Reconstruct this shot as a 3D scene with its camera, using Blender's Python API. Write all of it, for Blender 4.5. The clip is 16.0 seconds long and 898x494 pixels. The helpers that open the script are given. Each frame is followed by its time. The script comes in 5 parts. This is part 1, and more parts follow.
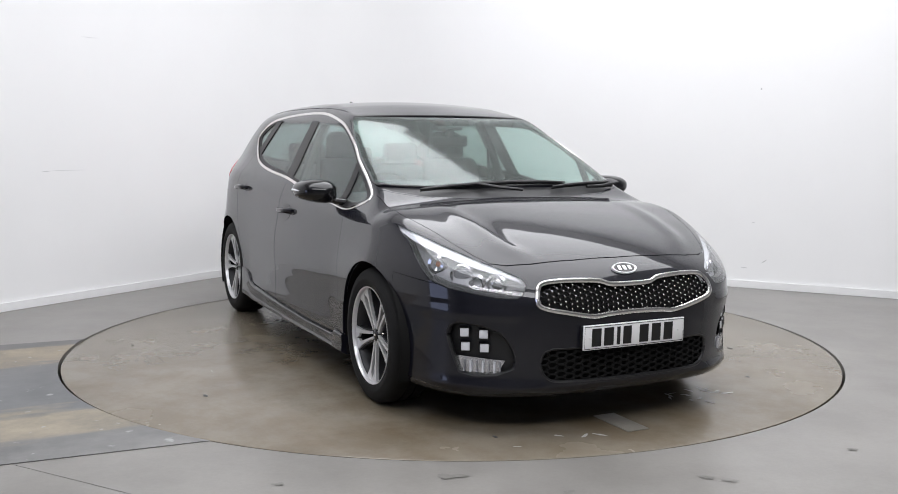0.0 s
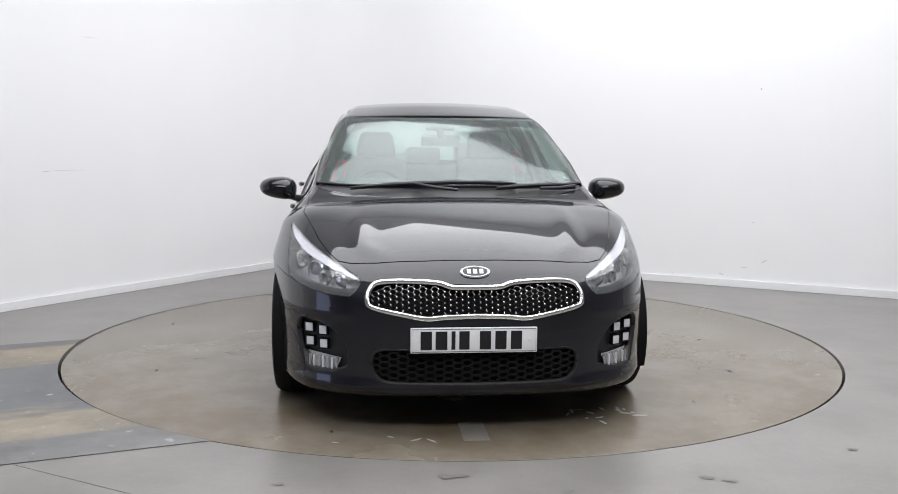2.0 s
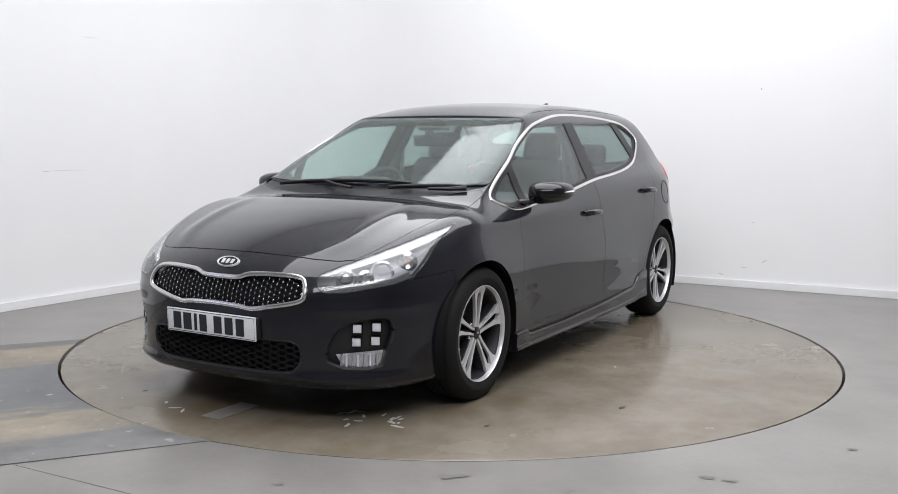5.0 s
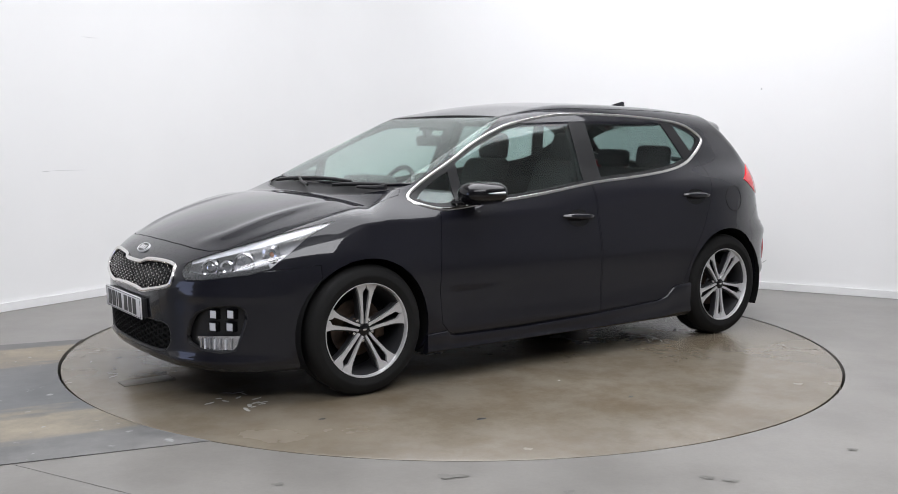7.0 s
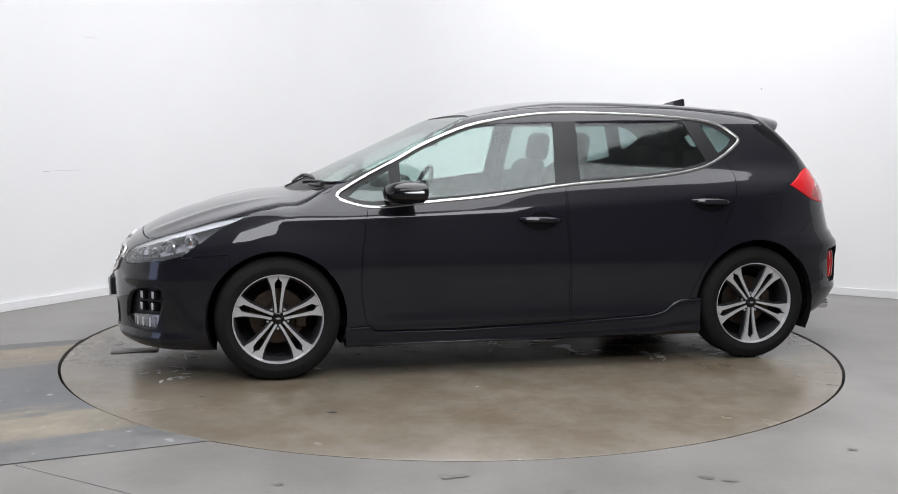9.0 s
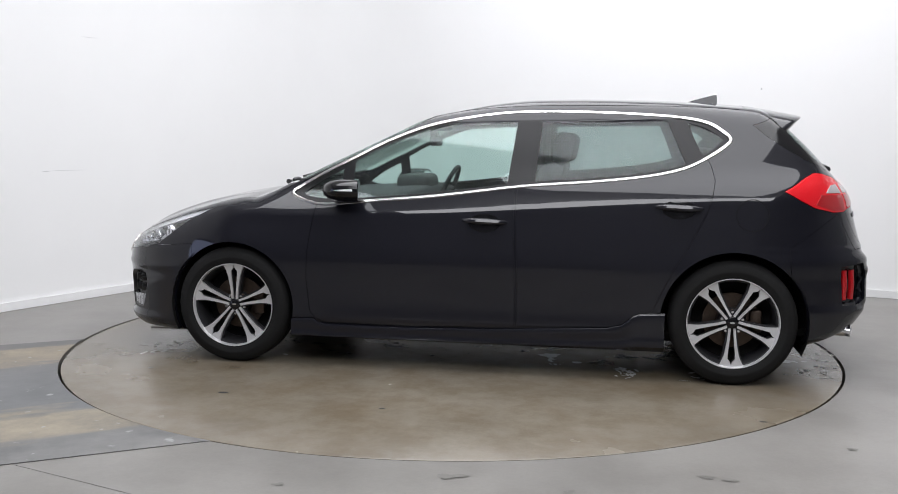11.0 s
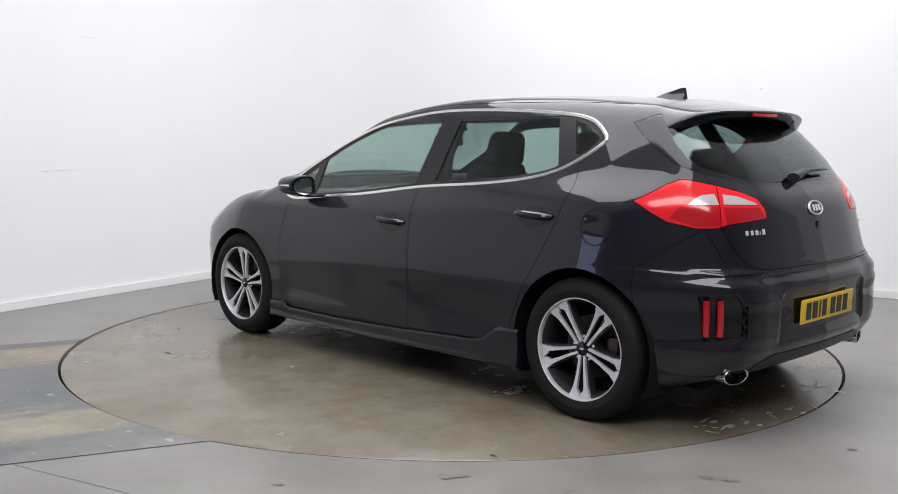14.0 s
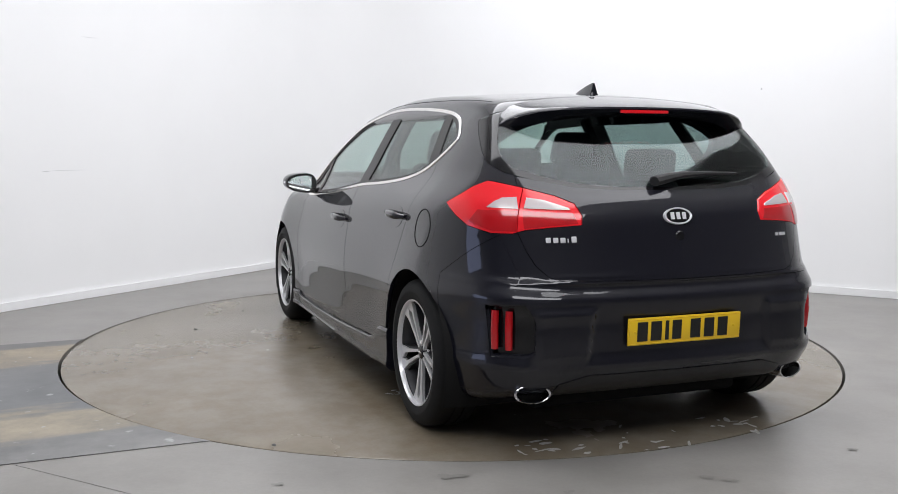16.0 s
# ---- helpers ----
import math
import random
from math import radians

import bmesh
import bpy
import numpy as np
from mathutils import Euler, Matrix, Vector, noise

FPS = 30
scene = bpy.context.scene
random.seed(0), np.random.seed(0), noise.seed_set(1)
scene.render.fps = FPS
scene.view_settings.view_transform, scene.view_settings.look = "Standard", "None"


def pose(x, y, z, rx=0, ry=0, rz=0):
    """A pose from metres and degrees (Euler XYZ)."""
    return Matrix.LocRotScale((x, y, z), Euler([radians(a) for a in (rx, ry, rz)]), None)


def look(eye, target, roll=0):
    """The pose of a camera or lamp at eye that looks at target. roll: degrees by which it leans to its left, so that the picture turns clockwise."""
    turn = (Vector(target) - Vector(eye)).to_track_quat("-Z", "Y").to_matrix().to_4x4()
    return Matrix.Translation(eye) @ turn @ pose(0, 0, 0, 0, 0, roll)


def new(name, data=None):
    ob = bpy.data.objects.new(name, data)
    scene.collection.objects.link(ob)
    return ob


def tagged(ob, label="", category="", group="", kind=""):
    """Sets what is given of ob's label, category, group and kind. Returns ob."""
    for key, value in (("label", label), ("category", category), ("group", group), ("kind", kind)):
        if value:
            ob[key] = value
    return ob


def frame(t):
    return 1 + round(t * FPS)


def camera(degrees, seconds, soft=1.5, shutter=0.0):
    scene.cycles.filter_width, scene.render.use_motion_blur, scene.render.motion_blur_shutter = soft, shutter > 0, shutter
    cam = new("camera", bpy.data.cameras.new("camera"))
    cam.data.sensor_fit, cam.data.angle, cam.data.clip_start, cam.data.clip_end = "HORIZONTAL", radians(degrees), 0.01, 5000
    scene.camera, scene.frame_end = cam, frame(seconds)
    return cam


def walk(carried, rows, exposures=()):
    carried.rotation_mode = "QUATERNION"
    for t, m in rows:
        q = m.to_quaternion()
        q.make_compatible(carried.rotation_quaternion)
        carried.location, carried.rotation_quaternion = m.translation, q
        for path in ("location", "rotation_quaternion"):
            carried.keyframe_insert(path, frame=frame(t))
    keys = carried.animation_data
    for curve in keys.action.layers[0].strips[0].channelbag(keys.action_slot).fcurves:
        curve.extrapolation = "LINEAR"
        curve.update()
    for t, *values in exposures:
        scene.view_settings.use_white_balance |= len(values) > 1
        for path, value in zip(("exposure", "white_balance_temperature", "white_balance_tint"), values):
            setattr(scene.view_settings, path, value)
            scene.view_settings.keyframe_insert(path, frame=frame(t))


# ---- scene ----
cam = camera(49.25, 16.0, soft=0.9)
EYE = Vector((0.0, -5.887, 1.244))
YAW, PITCH = radians(-0.173), radians(6.466)
AHEAD = Vector((math.sin(YAW) * math.cos(PITCH), math.cos(YAW) * math.cos(PITCH), -math.sin(PITCH)))
VIEW = look(EYE, EYE + AHEAD, 0.379)
walk(cam, [(0.0, VIEW), (16.0, VIEW)])

# ---- world and lamps ----
world = bpy.data.worlds.new("world")
scene.world = world
world.use_nodes = True
world.node_tree.nodes["Background"].inputs[0].default_value = (0.75, 0.8, 0.9, 1)
world.node_tree.nodes["Background"].inputs[1].default_value = 0.05
scene.view_settings.exposure = 0.0


def area_lamp(name, eye, target, sx, sy, power, color=(1, 1, 1), roll=0):
    la = bpy.data.lights.new(name, "AREA")
    la.shape, la.size, la.size_y, la.energy, la.color = "RECTANGLE", sx, sy, power, color
    ob = new(name, la)
    ob.matrix_world = look(eye, target, roll)
    return ob


# ---- materials ----
def mat(name, color, rough=0.5, metal=0.0, coat=0.0, grain=0.0, scale=40.0, bump=0.0, spec=0.5):
    m = bpy.data.materials.new(name)
    m.use_nodes = True
    nt = m.node_tree
    b = nt.nodes["Principled BSDF"]
    b.inputs["Base Color"].default_value = (*color, 1)
    b.inputs["Roughness"].default_value = rough
    b.inputs["Metallic"].default_value = metal
    b.inputs["Coat Weight"].default_value = coat
    b.inputs["Coat Roughness"].default_value = 0.03
    b.inputs["Specular IOR Level"].default_value = spec
    if grain or bump:
        tc = nt.nodes.new("ShaderNodeTexCoord")
        n1 = nt.nodes.new("ShaderNodeTexNoise")
        n1.inputs["Scale"].default_value = scale
        n1.inputs["Detail"].default_value = 6
        nt.links.new(tc.outputs["Object"], n1.inputs["Vector"])
        if grain:
            mx = nt.nodes.new("ShaderNodeMix")
            mx.data_type = "RGBA"
            mx.inputs["A"].default_value = (*[c * (1 - grain) for c in color], 1)
            mx.inputs["B"].default_value = (*[min(1, c * (1 + grain)) for c in color], 1)
            nt.links.new(n1.outputs["Fac"], mx.inputs["Factor"])
            nt.links.new(mx.outputs["Result"], b.inputs["Base Color"])
        if bump:
            bp = nt.nodes.new("ShaderNodeBump")
            bp.inputs["Strength"].default_value = bump
            bp.inputs["Distance"].default_value = 0.002
            nt.links.new(n1.outputs["Fac"], bp.inputs["Height"])
            nt.links.new(bp.outputs["Normal"], b.inputs["Normal"])
    return m
PAINT = mat("dark_blue_grey_metallic_paint", (0.0064, 0.0065, 0.0106), 0.45, 0.0, 1.0, 0, 40, 0, 0.08)
BLACK = mat("black_plastic", (0.012, 0.012, 0.013), 0.45, 0, 0, 0.15, 300, 0.1)
GLOSS = mat("gloss_black_plastic", (0.006, 0.006, 0.007), 0.08)
PAINT.node_tree.nodes["Principled BSDF"].inputs["Coat Roughness"].default_value = .03
RUBBER = mat("tyre_rubber", (0.009, 0.009, 0.009), 0.75, 0, 0, 0.25, 60, 0.15, 0.25)
CHROME = mat("chrome", (0.82, 0.82, 0.83), 0.12, 1.0)
DARK = mat("dark_lining", (0.006, 0.006, 0.006), 0.8, spec=.2)
FABRIC = mat("dark_seat_fabric", (0.030, 0.030, 0.032), 0.85, 0, 0, 0.3, 200, 0.3)
WALLPAINT = mat("white_wall_paint", (0.84, 0.84, 0.84), 0.6, 0, 0, 0.015, 3.0, 0.03)
TRIMPAINT = mat("white_skirting_paint", (0.8, 0.8, 0.8), 0.35, 0, 0, 0.02, 8.0, 0.02)


def glass(name, tint, rough=0.0, painted_haze=0.0, shine=.055):
    m = bpy.data.materials.new(name)
    m.use_nodes = True
    nt = m.node_tree
    nt.nodes.remove(nt.nodes["Principled BSDF"])
    tr, gl, mx, lw, pw, ad = (nt.nodes.new("ShaderNode" + k) for k in ("BsdfTransparent", "BsdfGlossy", "MixShader", "LayerWeight", "Math", "Math"))
    tr.inputs[0].default_value = (*tint, 1)
    gl.inputs["Roughness"].default_value = rough
    lw.inputs["Blend"].default_value = .5
    pw.operation, ad.operation = "POWER", "MULTIPLY_ADD"
    pw.inputs[1].default_value = 5.0
    ad.inputs[1].default_value, ad.inputs[2].default_value = .88, shine
    nt.links.new(lw.outputs["Facing"], pw.inputs[0])
    nt.links.new(pw.outputs[0], ad.inputs[0])
    nt.links.new(ad.outputs[0], mx.inputs[0])
    nt.links.new(tr.outputs[0], mx.inputs[1])
    nt.links.new(gl.outputs[0], mx.inputs[2])
    # A pale diffuse share mixed in gives the pane a painted haze.
    df, m2 = nt.nodes.new("ShaderNodeBsdfDiffuse"), nt.nodes.new("ShaderNodeMixShader")
    df.inputs[0].default_value = (.7, .75, .72, 1)
    m2.inputs[0].default_value = painted_haze
    nt.links.new(mx.outputs[0], m2.inputs[1])
    nt.links.new(df.outputs[0], m2.inputs[2])
    nt.links.new(m2.outputs[0], nt.nodes["Material Output"].inputs[0])
    return m


GLASS = glass("green_tinted_glass", (0.84, 0.92, 0.90), 0.05)
# The windscreen's hazy reflection of the ceiling is put in as pale colour.
SCREEN = glass("hazed_windscreen_glass", (0.80, 0.89, 0.86), 0.06, 0.032, .03)
PRIVACY = glass("dark_tinted_glass", (0.66, 0.73, 0.72), 0.06, 0.0, .038)
CLEAR = glass("clear_lamp_cover", (0.97, 0.97, 0.98), 0.04, 0.03)
SURROUND = mat("satin_black_window_frame", (0.006, 0.006, 0.007), 0.38, spec=.35)


# ---- mesh helpers ----
def finish(me, material, smooth=35):
    me.materials.clear()
    me.materials.append(material)
    me.shade_smooth()
    if smooth < 180:
        me.set_sharp_from_angle(angle=radians(smooth))


def part(name, bm, material, parent=None, label="", smooth=35, at=None):
    me = bm
    if isinstance(bm, bmesh.types.BMesh):
        me = bpy.data.meshes.new(name)
        bmesh.ops.recalc_face_normals(bm, faces=bm.faces)
        bm.to_mesh(me)
        bm.free()
    finish(me, material, smooth)
    ob = new(name, me)
    if parent is not None:
        ob.parent = parent
    if at is not None:
        ob.matrix_basis = at
    if label:
        ob["label"] = label
    return ob


def from_lists(verts, faces):
    bm = bmesh.new()
    vs = [bm.verts.new(v) for v in verts]
    for f in faces:
        try:
            bm.faces.new([vs[i] for i in f])
        except ValueError:
            pass
    return bm


def box(x0, x1, y0, y1, z0, z1, bevel=0.0, seg=2):
    bm = bmesh.new()
    bmesh.ops.create_cube(bm, size=1)
    for v in bm.verts:
        v.co = Vector((x0 + (v.co.x + .5) * (x1 - x0), y0 + (v.co.y + .5) * (y1 - y0), z0 + (v.co.z + .5) * (z1 - z0)))
    if bevel:
        bmesh.ops.bevel(bm, geom=bm.edges[:], offset=bevel, segments=seg, profile=.5, affect="EDGES")
    return bm


def join(*bms):
    out = bmesh.new()
    for b in bms:
        me = bpy.data.meshes.new("tmp")
        b.to_mesh(me)
        b.free()
        out.from_mesh(me)
        bpy.data.meshes.remove(me)
    return out


def spin(profile, n=64, axis="y", full=True):
    """A turned body: profile of (radius, place along the axis)."""
    bm = bmesh.new()
    rings = []
    for k in range(n):
        a = 2 * math.pi * k / n
        ring = []
        for r, h in profile:
            p = (r * math.cos(a), h, r * math.sin(a)) if axis == "y" else (r * math.cos(a), r * math.sin(a), h)
            if axis == "x":
                p = (h, r * math.cos(a), r * math.sin(a))
            ring.append(bm.verts.new(p))
        rings.append(ring)
    for k in range(n):
        a, b = rings[k], rings[(k + 1) % n]
        for i in range(len(profile) - 1):
            bm.faces.new((a[i], b[i], b[i + 1], a[i + 1]))
    bmesh.ops.remove_doubles(bm, verts=bm.verts, dist=1e-6)
    return bm


def tube(points, radius, sides=8, closed=False, flat=1.0, up=(0, 0, 1)):
    """A round or flattened bar along points."""
    pts = [Vector(p) for p in points]
    n = len(pts)
    bm = bmesh.new()
    rings = []
    for i, p in enumerate(pts):
        a = pts[(i - 1) % n] if closed or i > 0 else p
        b = pts[(i + 1) % n] if closed or i < n - 1 else p
        d = (b - a).normalized()
        u = (Vector(up) - d * d.dot(Vector(up)))
        u = u.normalized() if u.length > 1e-4 else d.orthogonal().normalized()
        w = d.cross(u)
        r = radius[i] if isinstance(radius, (list, tuple)) else radius
        rings.append([bm.verts.new(p + (w * math.cos(2 * math.pi * k / sides) + u * math.sin(2 * math.pi * k / sides) * flat) * r) for k in range(sides)])
    m = n if closed else n - 1
    for i in range(m):
        a, b = rings[i], rings[(i + 1) % n]
        for k in range(sides):
            bm.faces.new((a[k], a[(k + 1) % sides], b[(k + 1) % sides], b[k]))
    if not closed:
        bm.faces.new(rings[0][::-1])
        bm.faces.new(rings[-1])
    return bm


def smooth_line(pts, n=8, closed=False):
    """Catmull-Rom through points of any dimension."""
    P = np.array(pts, float)
    m = len(P)
    out = []
    for i in range(m if closed else m - 1):
        if closed:
            a, b, c, d = P[(i - 1) % m], P[i], P[(i + 1) % m], P[(i + 2) % m]
        else:
            a, b, c, d = P[max(i - 1, 0)], P[i], P[i + 1], P[min(i + 2, m - 1)]
        for t in np.arange(n) / n:
            out.append(.5 * (2 * b + (c - a) * t + (2 * a - 5 * b + 4 * c - d) * t * t + (3 * b - a - 3 * c + d) * t ** 3))
    if not closed:
        out.append(P[-1])
    return np.array(out)


def spl(xs, ys):
    """A smooth monotone-friendly curve through few knots."""
    xs, ys = np.array(xs, float), np.array(ys, float)
    h = np.diff(xs)
    dl = np.diff(ys) / h
    m = np.zeros(len(xs))
    for i in range(1, len(xs) - 1):
        if dl[i - 1] * dl[i] > 0:
            w1, w2 = 2 * h[i] + h[i - 1], h[i] + 2 * h[i - 1]
            m[i] = (w1 + w2) / (w1 / dl[i - 1] + w2 / dl[i])
    m[0], m[-1] = dl[0], dl[-1]

    def f(v):
        v = np.asarray(v, float)
        i = np.clip(np.searchsorted(xs, v) - 1, 0, len(h) - 1)
        t = (v - xs[i]) / h[i]
        lo, hi = v < xs[0], v > xs[-1]
        tc = np.clip(t, 0, 1)
        r = ((1 + 2 * tc) * (1 - tc) ** 2 * ys[i] + tc * (1 - tc) ** 2 * h[i] * m[i]
             + tc * tc * (3 - 2 * tc) * ys[i + 1] + tc * tc * (tc - 1) * h[i] * m[i + 1])
        return r + np.where(lo, (v - xs[0]) * m[0], 0) + np.where(hi, (v - xs[-1]) * m[-1], 0)
    return f


def step(a, b, v):
    t = np.clip((v - a) / (b - a), 0, 1)
    return t * t * (3 - 2 * t)


def bumpf(c, w, v):
    return np.exp(-((v - c) / w) ** 2)


# ---- the car's outer surface, in its own space: x ahead, y to its left, z up ----
top_mid = spl([-2.2, -1.75, -1.51, -1.23, -.92, -.54, -.30, -.06, .14, .30, .47, .68, .88, 1.07, 1.20, 1.24, 1.33, 1.55, 1.78, 1.94, 2.04, 2.11, 2.16, 2.25],
              [1.215, 1.38, 1.416, 1.437, 1.453, 1.460, 1.457, 1.435, 1.392, 1.342, 1.270, 1.180, 1.092, 1.008, .948, .936, .928, .892, .833, .772, .722, .675, .62, .42])
top_drop = spl([-2.2, -1.6, -1.0, -.3, 0.0, .14, .3, .47, .68, .88, 1.05, 1.2, 1.3, 1.6, 1.9, 2.2], [.05, .045, .035, .035, .03, .018, .0, .008, .018, .022, .03, .027, .022, .038, .065, .088])
plan_w = spl([-2.2, -2.0, -1.75, -1.325, -.8, 0, .8, 1.1, 1.325, 1.6, 1.85, 2.2], [.76, .815, .862, .888, .880, .876, .872, .878, .884, .868, .83, .72])
side_in = spl([.05, .15, .21, .27, .35, .45, .52, .57, .60, .63, .66, .69, .75, .80, .845, .87, .92, .98, 1.05, 1.15, 1.25, 1.35, 1.45, 1.6],
              [.12, .05, .010, -.006, -.005, -.004, -.0068, -.008, -.0071, -.0048, -.0012, .0034, .0138, .0235, .033, .0395, .0585, .0885, .125, .175, .228, .285, .345, .45])
crease_z = spl([-2.2, -1.4, -1.0, 0, .6, 1.1, 2.2], [.95, .945, .925, .865, .845, .83, .82])
front_in = spl([-2.2, -1.7, -1.3, -.3, .3, .7, 1.0, 1.3, 1.8], [.03, .01, .0, .0, .01, .03, .058, .06, .06])
nose_x = spl([.05, .13, .17, .25, .35, .45, .55, .61, .67, .73, 1.0], [1.98, 2.13, 2.165, 2.175, 2.18, 2.185, 2.185, 2.175, 2.14, 2.07, 1.6])
nose_bow = spl([0, .15, .26, .4, .55, .69, .78, .86, .95], [0, .004, .012, .04, .105, .215, .36, .60, 1.0])
tail_x = spl([.05, .17, .23, .28, .34, .45, .55, .64, .69, .71, .76, .86, .94, .985, 1.03, 1.1, 1.2, 1.3, 1.42],
             [-1.7, -1.90, -1.98, -2.03, -2.065, -2.078, -2.075, -2.065, -2.05, -2.03, -2.012, -1.985, -1.962, -1.935, -1.895, -1.83, -1.735, -1.63, -1.50])
tail_bow = spl([0, .3, .5, .6, .7, .78, .85, .95], [0, .012, .04, .075, .145, .25, .42, .8])
belly = spl([-2.2, -1.9, -1.7, -1, 1.2, 1.7, 2.0, 2.2], [.30, .24, .20, .17, .17, .15, .15, .17])


ridge_y = spl([1.2, 1.35, 1.6, 1.82, 1.97, 2.1], [.545, .505, .492, .475, .405, .33])


def smax(a, b, k):
    h = np.clip(k - np.abs(a - b), 0, None) / k
    return np.maximum(a, b) + h * h * k * .25


def body_f(x, y, z):
    """Below nought inside the car."""
    y = np.abs(y)
    w = plan_w(x)
    flare = .012 * (bumpf(1.325, .34, x) + bumpf(-1.325, .36, x)) * step(.20, .5, z) * (1 - step(.62, .82, z))
    waist = -.006 * bumpf(.36, .10, z) * (1 - step(.75, .95, x)) * step(-1.0, -.8, x)
    zs = z - (crease_z(x) - .86) * (step(.62, .84, z) * (1 - step(.93, 1.12, z)))
    crease = .003 * bumpf(.842, .036, zs) * step(-1.7, -1.4, x) * (1 - step(1.0, 1.3, x))
    side = y - (w - side_in(zs) - front_in(x) * step(.82, .97, z) + flare + waist + crease)
    u = y / .6
    off_ridge = y - ridge_y(x)
    ridge = .009 * bumpf(0, .05, off_ridge) * step(1.22, 1.62, x) * (1 - step(1.88, 2.03, x))
    top = z - (top_mid(x) - top_drop(x) * u * u + ridge)
    chin = (.016 * bumpf(.205, .026, z) * step(.34, .5, y) + .009 * bumpf(.512, .024, z) * step(.47, .58, y)) * step(1.6, 1.8, x)
    front = x - (nose_x(z) - nose_bow(y) + chin)
    low_tail = 1 - step(.66, .72, z)
    back = -x + (tail_x(z) + .04 * low_tail + (tail_bow(y) - .04 * step(.4, .7, y) * low_tail) * (1 - .25 * step(.95, 1.2, z)))
    # bumper shelf under the tailgate, lower lip, and the shallow bay round the plate
    shelf = .024 * (1 - step(.632, .684, z)) * step(.53, .632, z) + .018 * bumpf(.372, .032, z)
    bay = .018 * step(.385, .425, y + .12 * (z - .5)) * (1 - step(.60, .68, y)) * step(.38, .42, z) * (1 - step(.57, .61, z))
    back = back - shelf - bay
    low = belly(x) - z
    f = smax(side, top * .9, .05 + .03 * (1 - step(-.2, .2, x)) + .03 * step(1.1, 1.4, x))
    f = smax(f, front * .8, .07)
    f = smax(f, back * .85, .06)
    return smax(f, low, .05)


def cast(origin, way, far=1.6):
    """Distance from origins, inside, along ways to the surface."""
    lo, hi = np.zeros(len(origin)), np.full(len(origin), far)
    for _ in range(34):
        mid = (lo + hi) / 2
        p = origin + way * mid[:, None]
        inside = body_f(p[:, 0], p[:, 1], p[:, 2]) < 0
        lo, hi = np.where(inside, mid, lo), np.where(inside, hi, mid)
    return origin + way * lo[:, None]


def grad(p):
    e = 2e-3
    g = np.stack([body_f(*(p + d).T) - body_f(*(p - d).T) for d in np.eye(3) * e], -1)
    return g / np.linalg.norm(g, axis=1)[:, None]


def side_at(pts, off=0.0):
    """Points (x, z) laid on the left side."""
    p = np.array(pts, float)
    o = np.stack([p[:, 0], np.full(len(p), .05), p[:, 1]], -1)
    q = cast(o, np.tile([0., 1., 0.], (len(p), 1)))
    return q + grad(q) * off


def front_at(pts, off=0.0, x0=.9):
    """Points (y, z) laid on the front."""
    p = np.array(pts, float)
    q = cast(np.stack([np.full(len(p), x0), p[:, 0], p[:, 1]], -1), np.tile([1., 0., 0.], (len(p), 1)))
    return q + grad(q) * off


def rear_at(pts, off=0.0, x0=-1.0):
    """Points (y, z) laid on the rear."""
    p = np.array(pts, float)
    q = cast(np.stack([np.full(len(p), x0), p[:, 0], p[:, 1]], -1), np.tile([-1., 0., 0.], (len(p), 1)))
    return q + grad(q) * off


def top_at(pts, off=0.0, z0=.6):
    """Points (x, y) laid on the top."""
    p = np.array(pts, float)
    q = cast(np.stack([p[:, 0], p[:, 1], np.full(len(p), z0)], -1), np.tile([0., 0., 1.], (len(p), 1)))
    return q + grad(q) * off


# half shell: rays from a spine
NA, AX, ZS = 152, 1.25, .62
angles = np.linspace(-math.pi / 2, math.pi / 2, NA)
cols = [(x, 0.0, 0) for x in np.linspace(AX, -AX, 160)]
fan = np.linspace(0, math.pi / 2, 84)[1:]
cols = [(AX, f, 1) for f in fan[::-1]] + cols + [(-AX, f, -1) for f in fan]
NC = len(cols)
origin, way = [], []
for cx, f, s in cols:
    for a in angles:
        origin.append((cx, 0, ZS))
        way.append((math.sin(f) * s, math.cos(f) * math.cos(a), math.cos(f) * math.sin(a)))
origin, way = np.array(origin), np.array(way)
GRID = cast(origin, way, 2.0)
GRID[np.abs(way[:, 1]) < 1e-9, 1] = 0.0
NORM = grad(GRID)
GRID3 = GRID.reshape(NC, NA, 3)
NORM3 = NORM.reshape(NC, NA, 3)


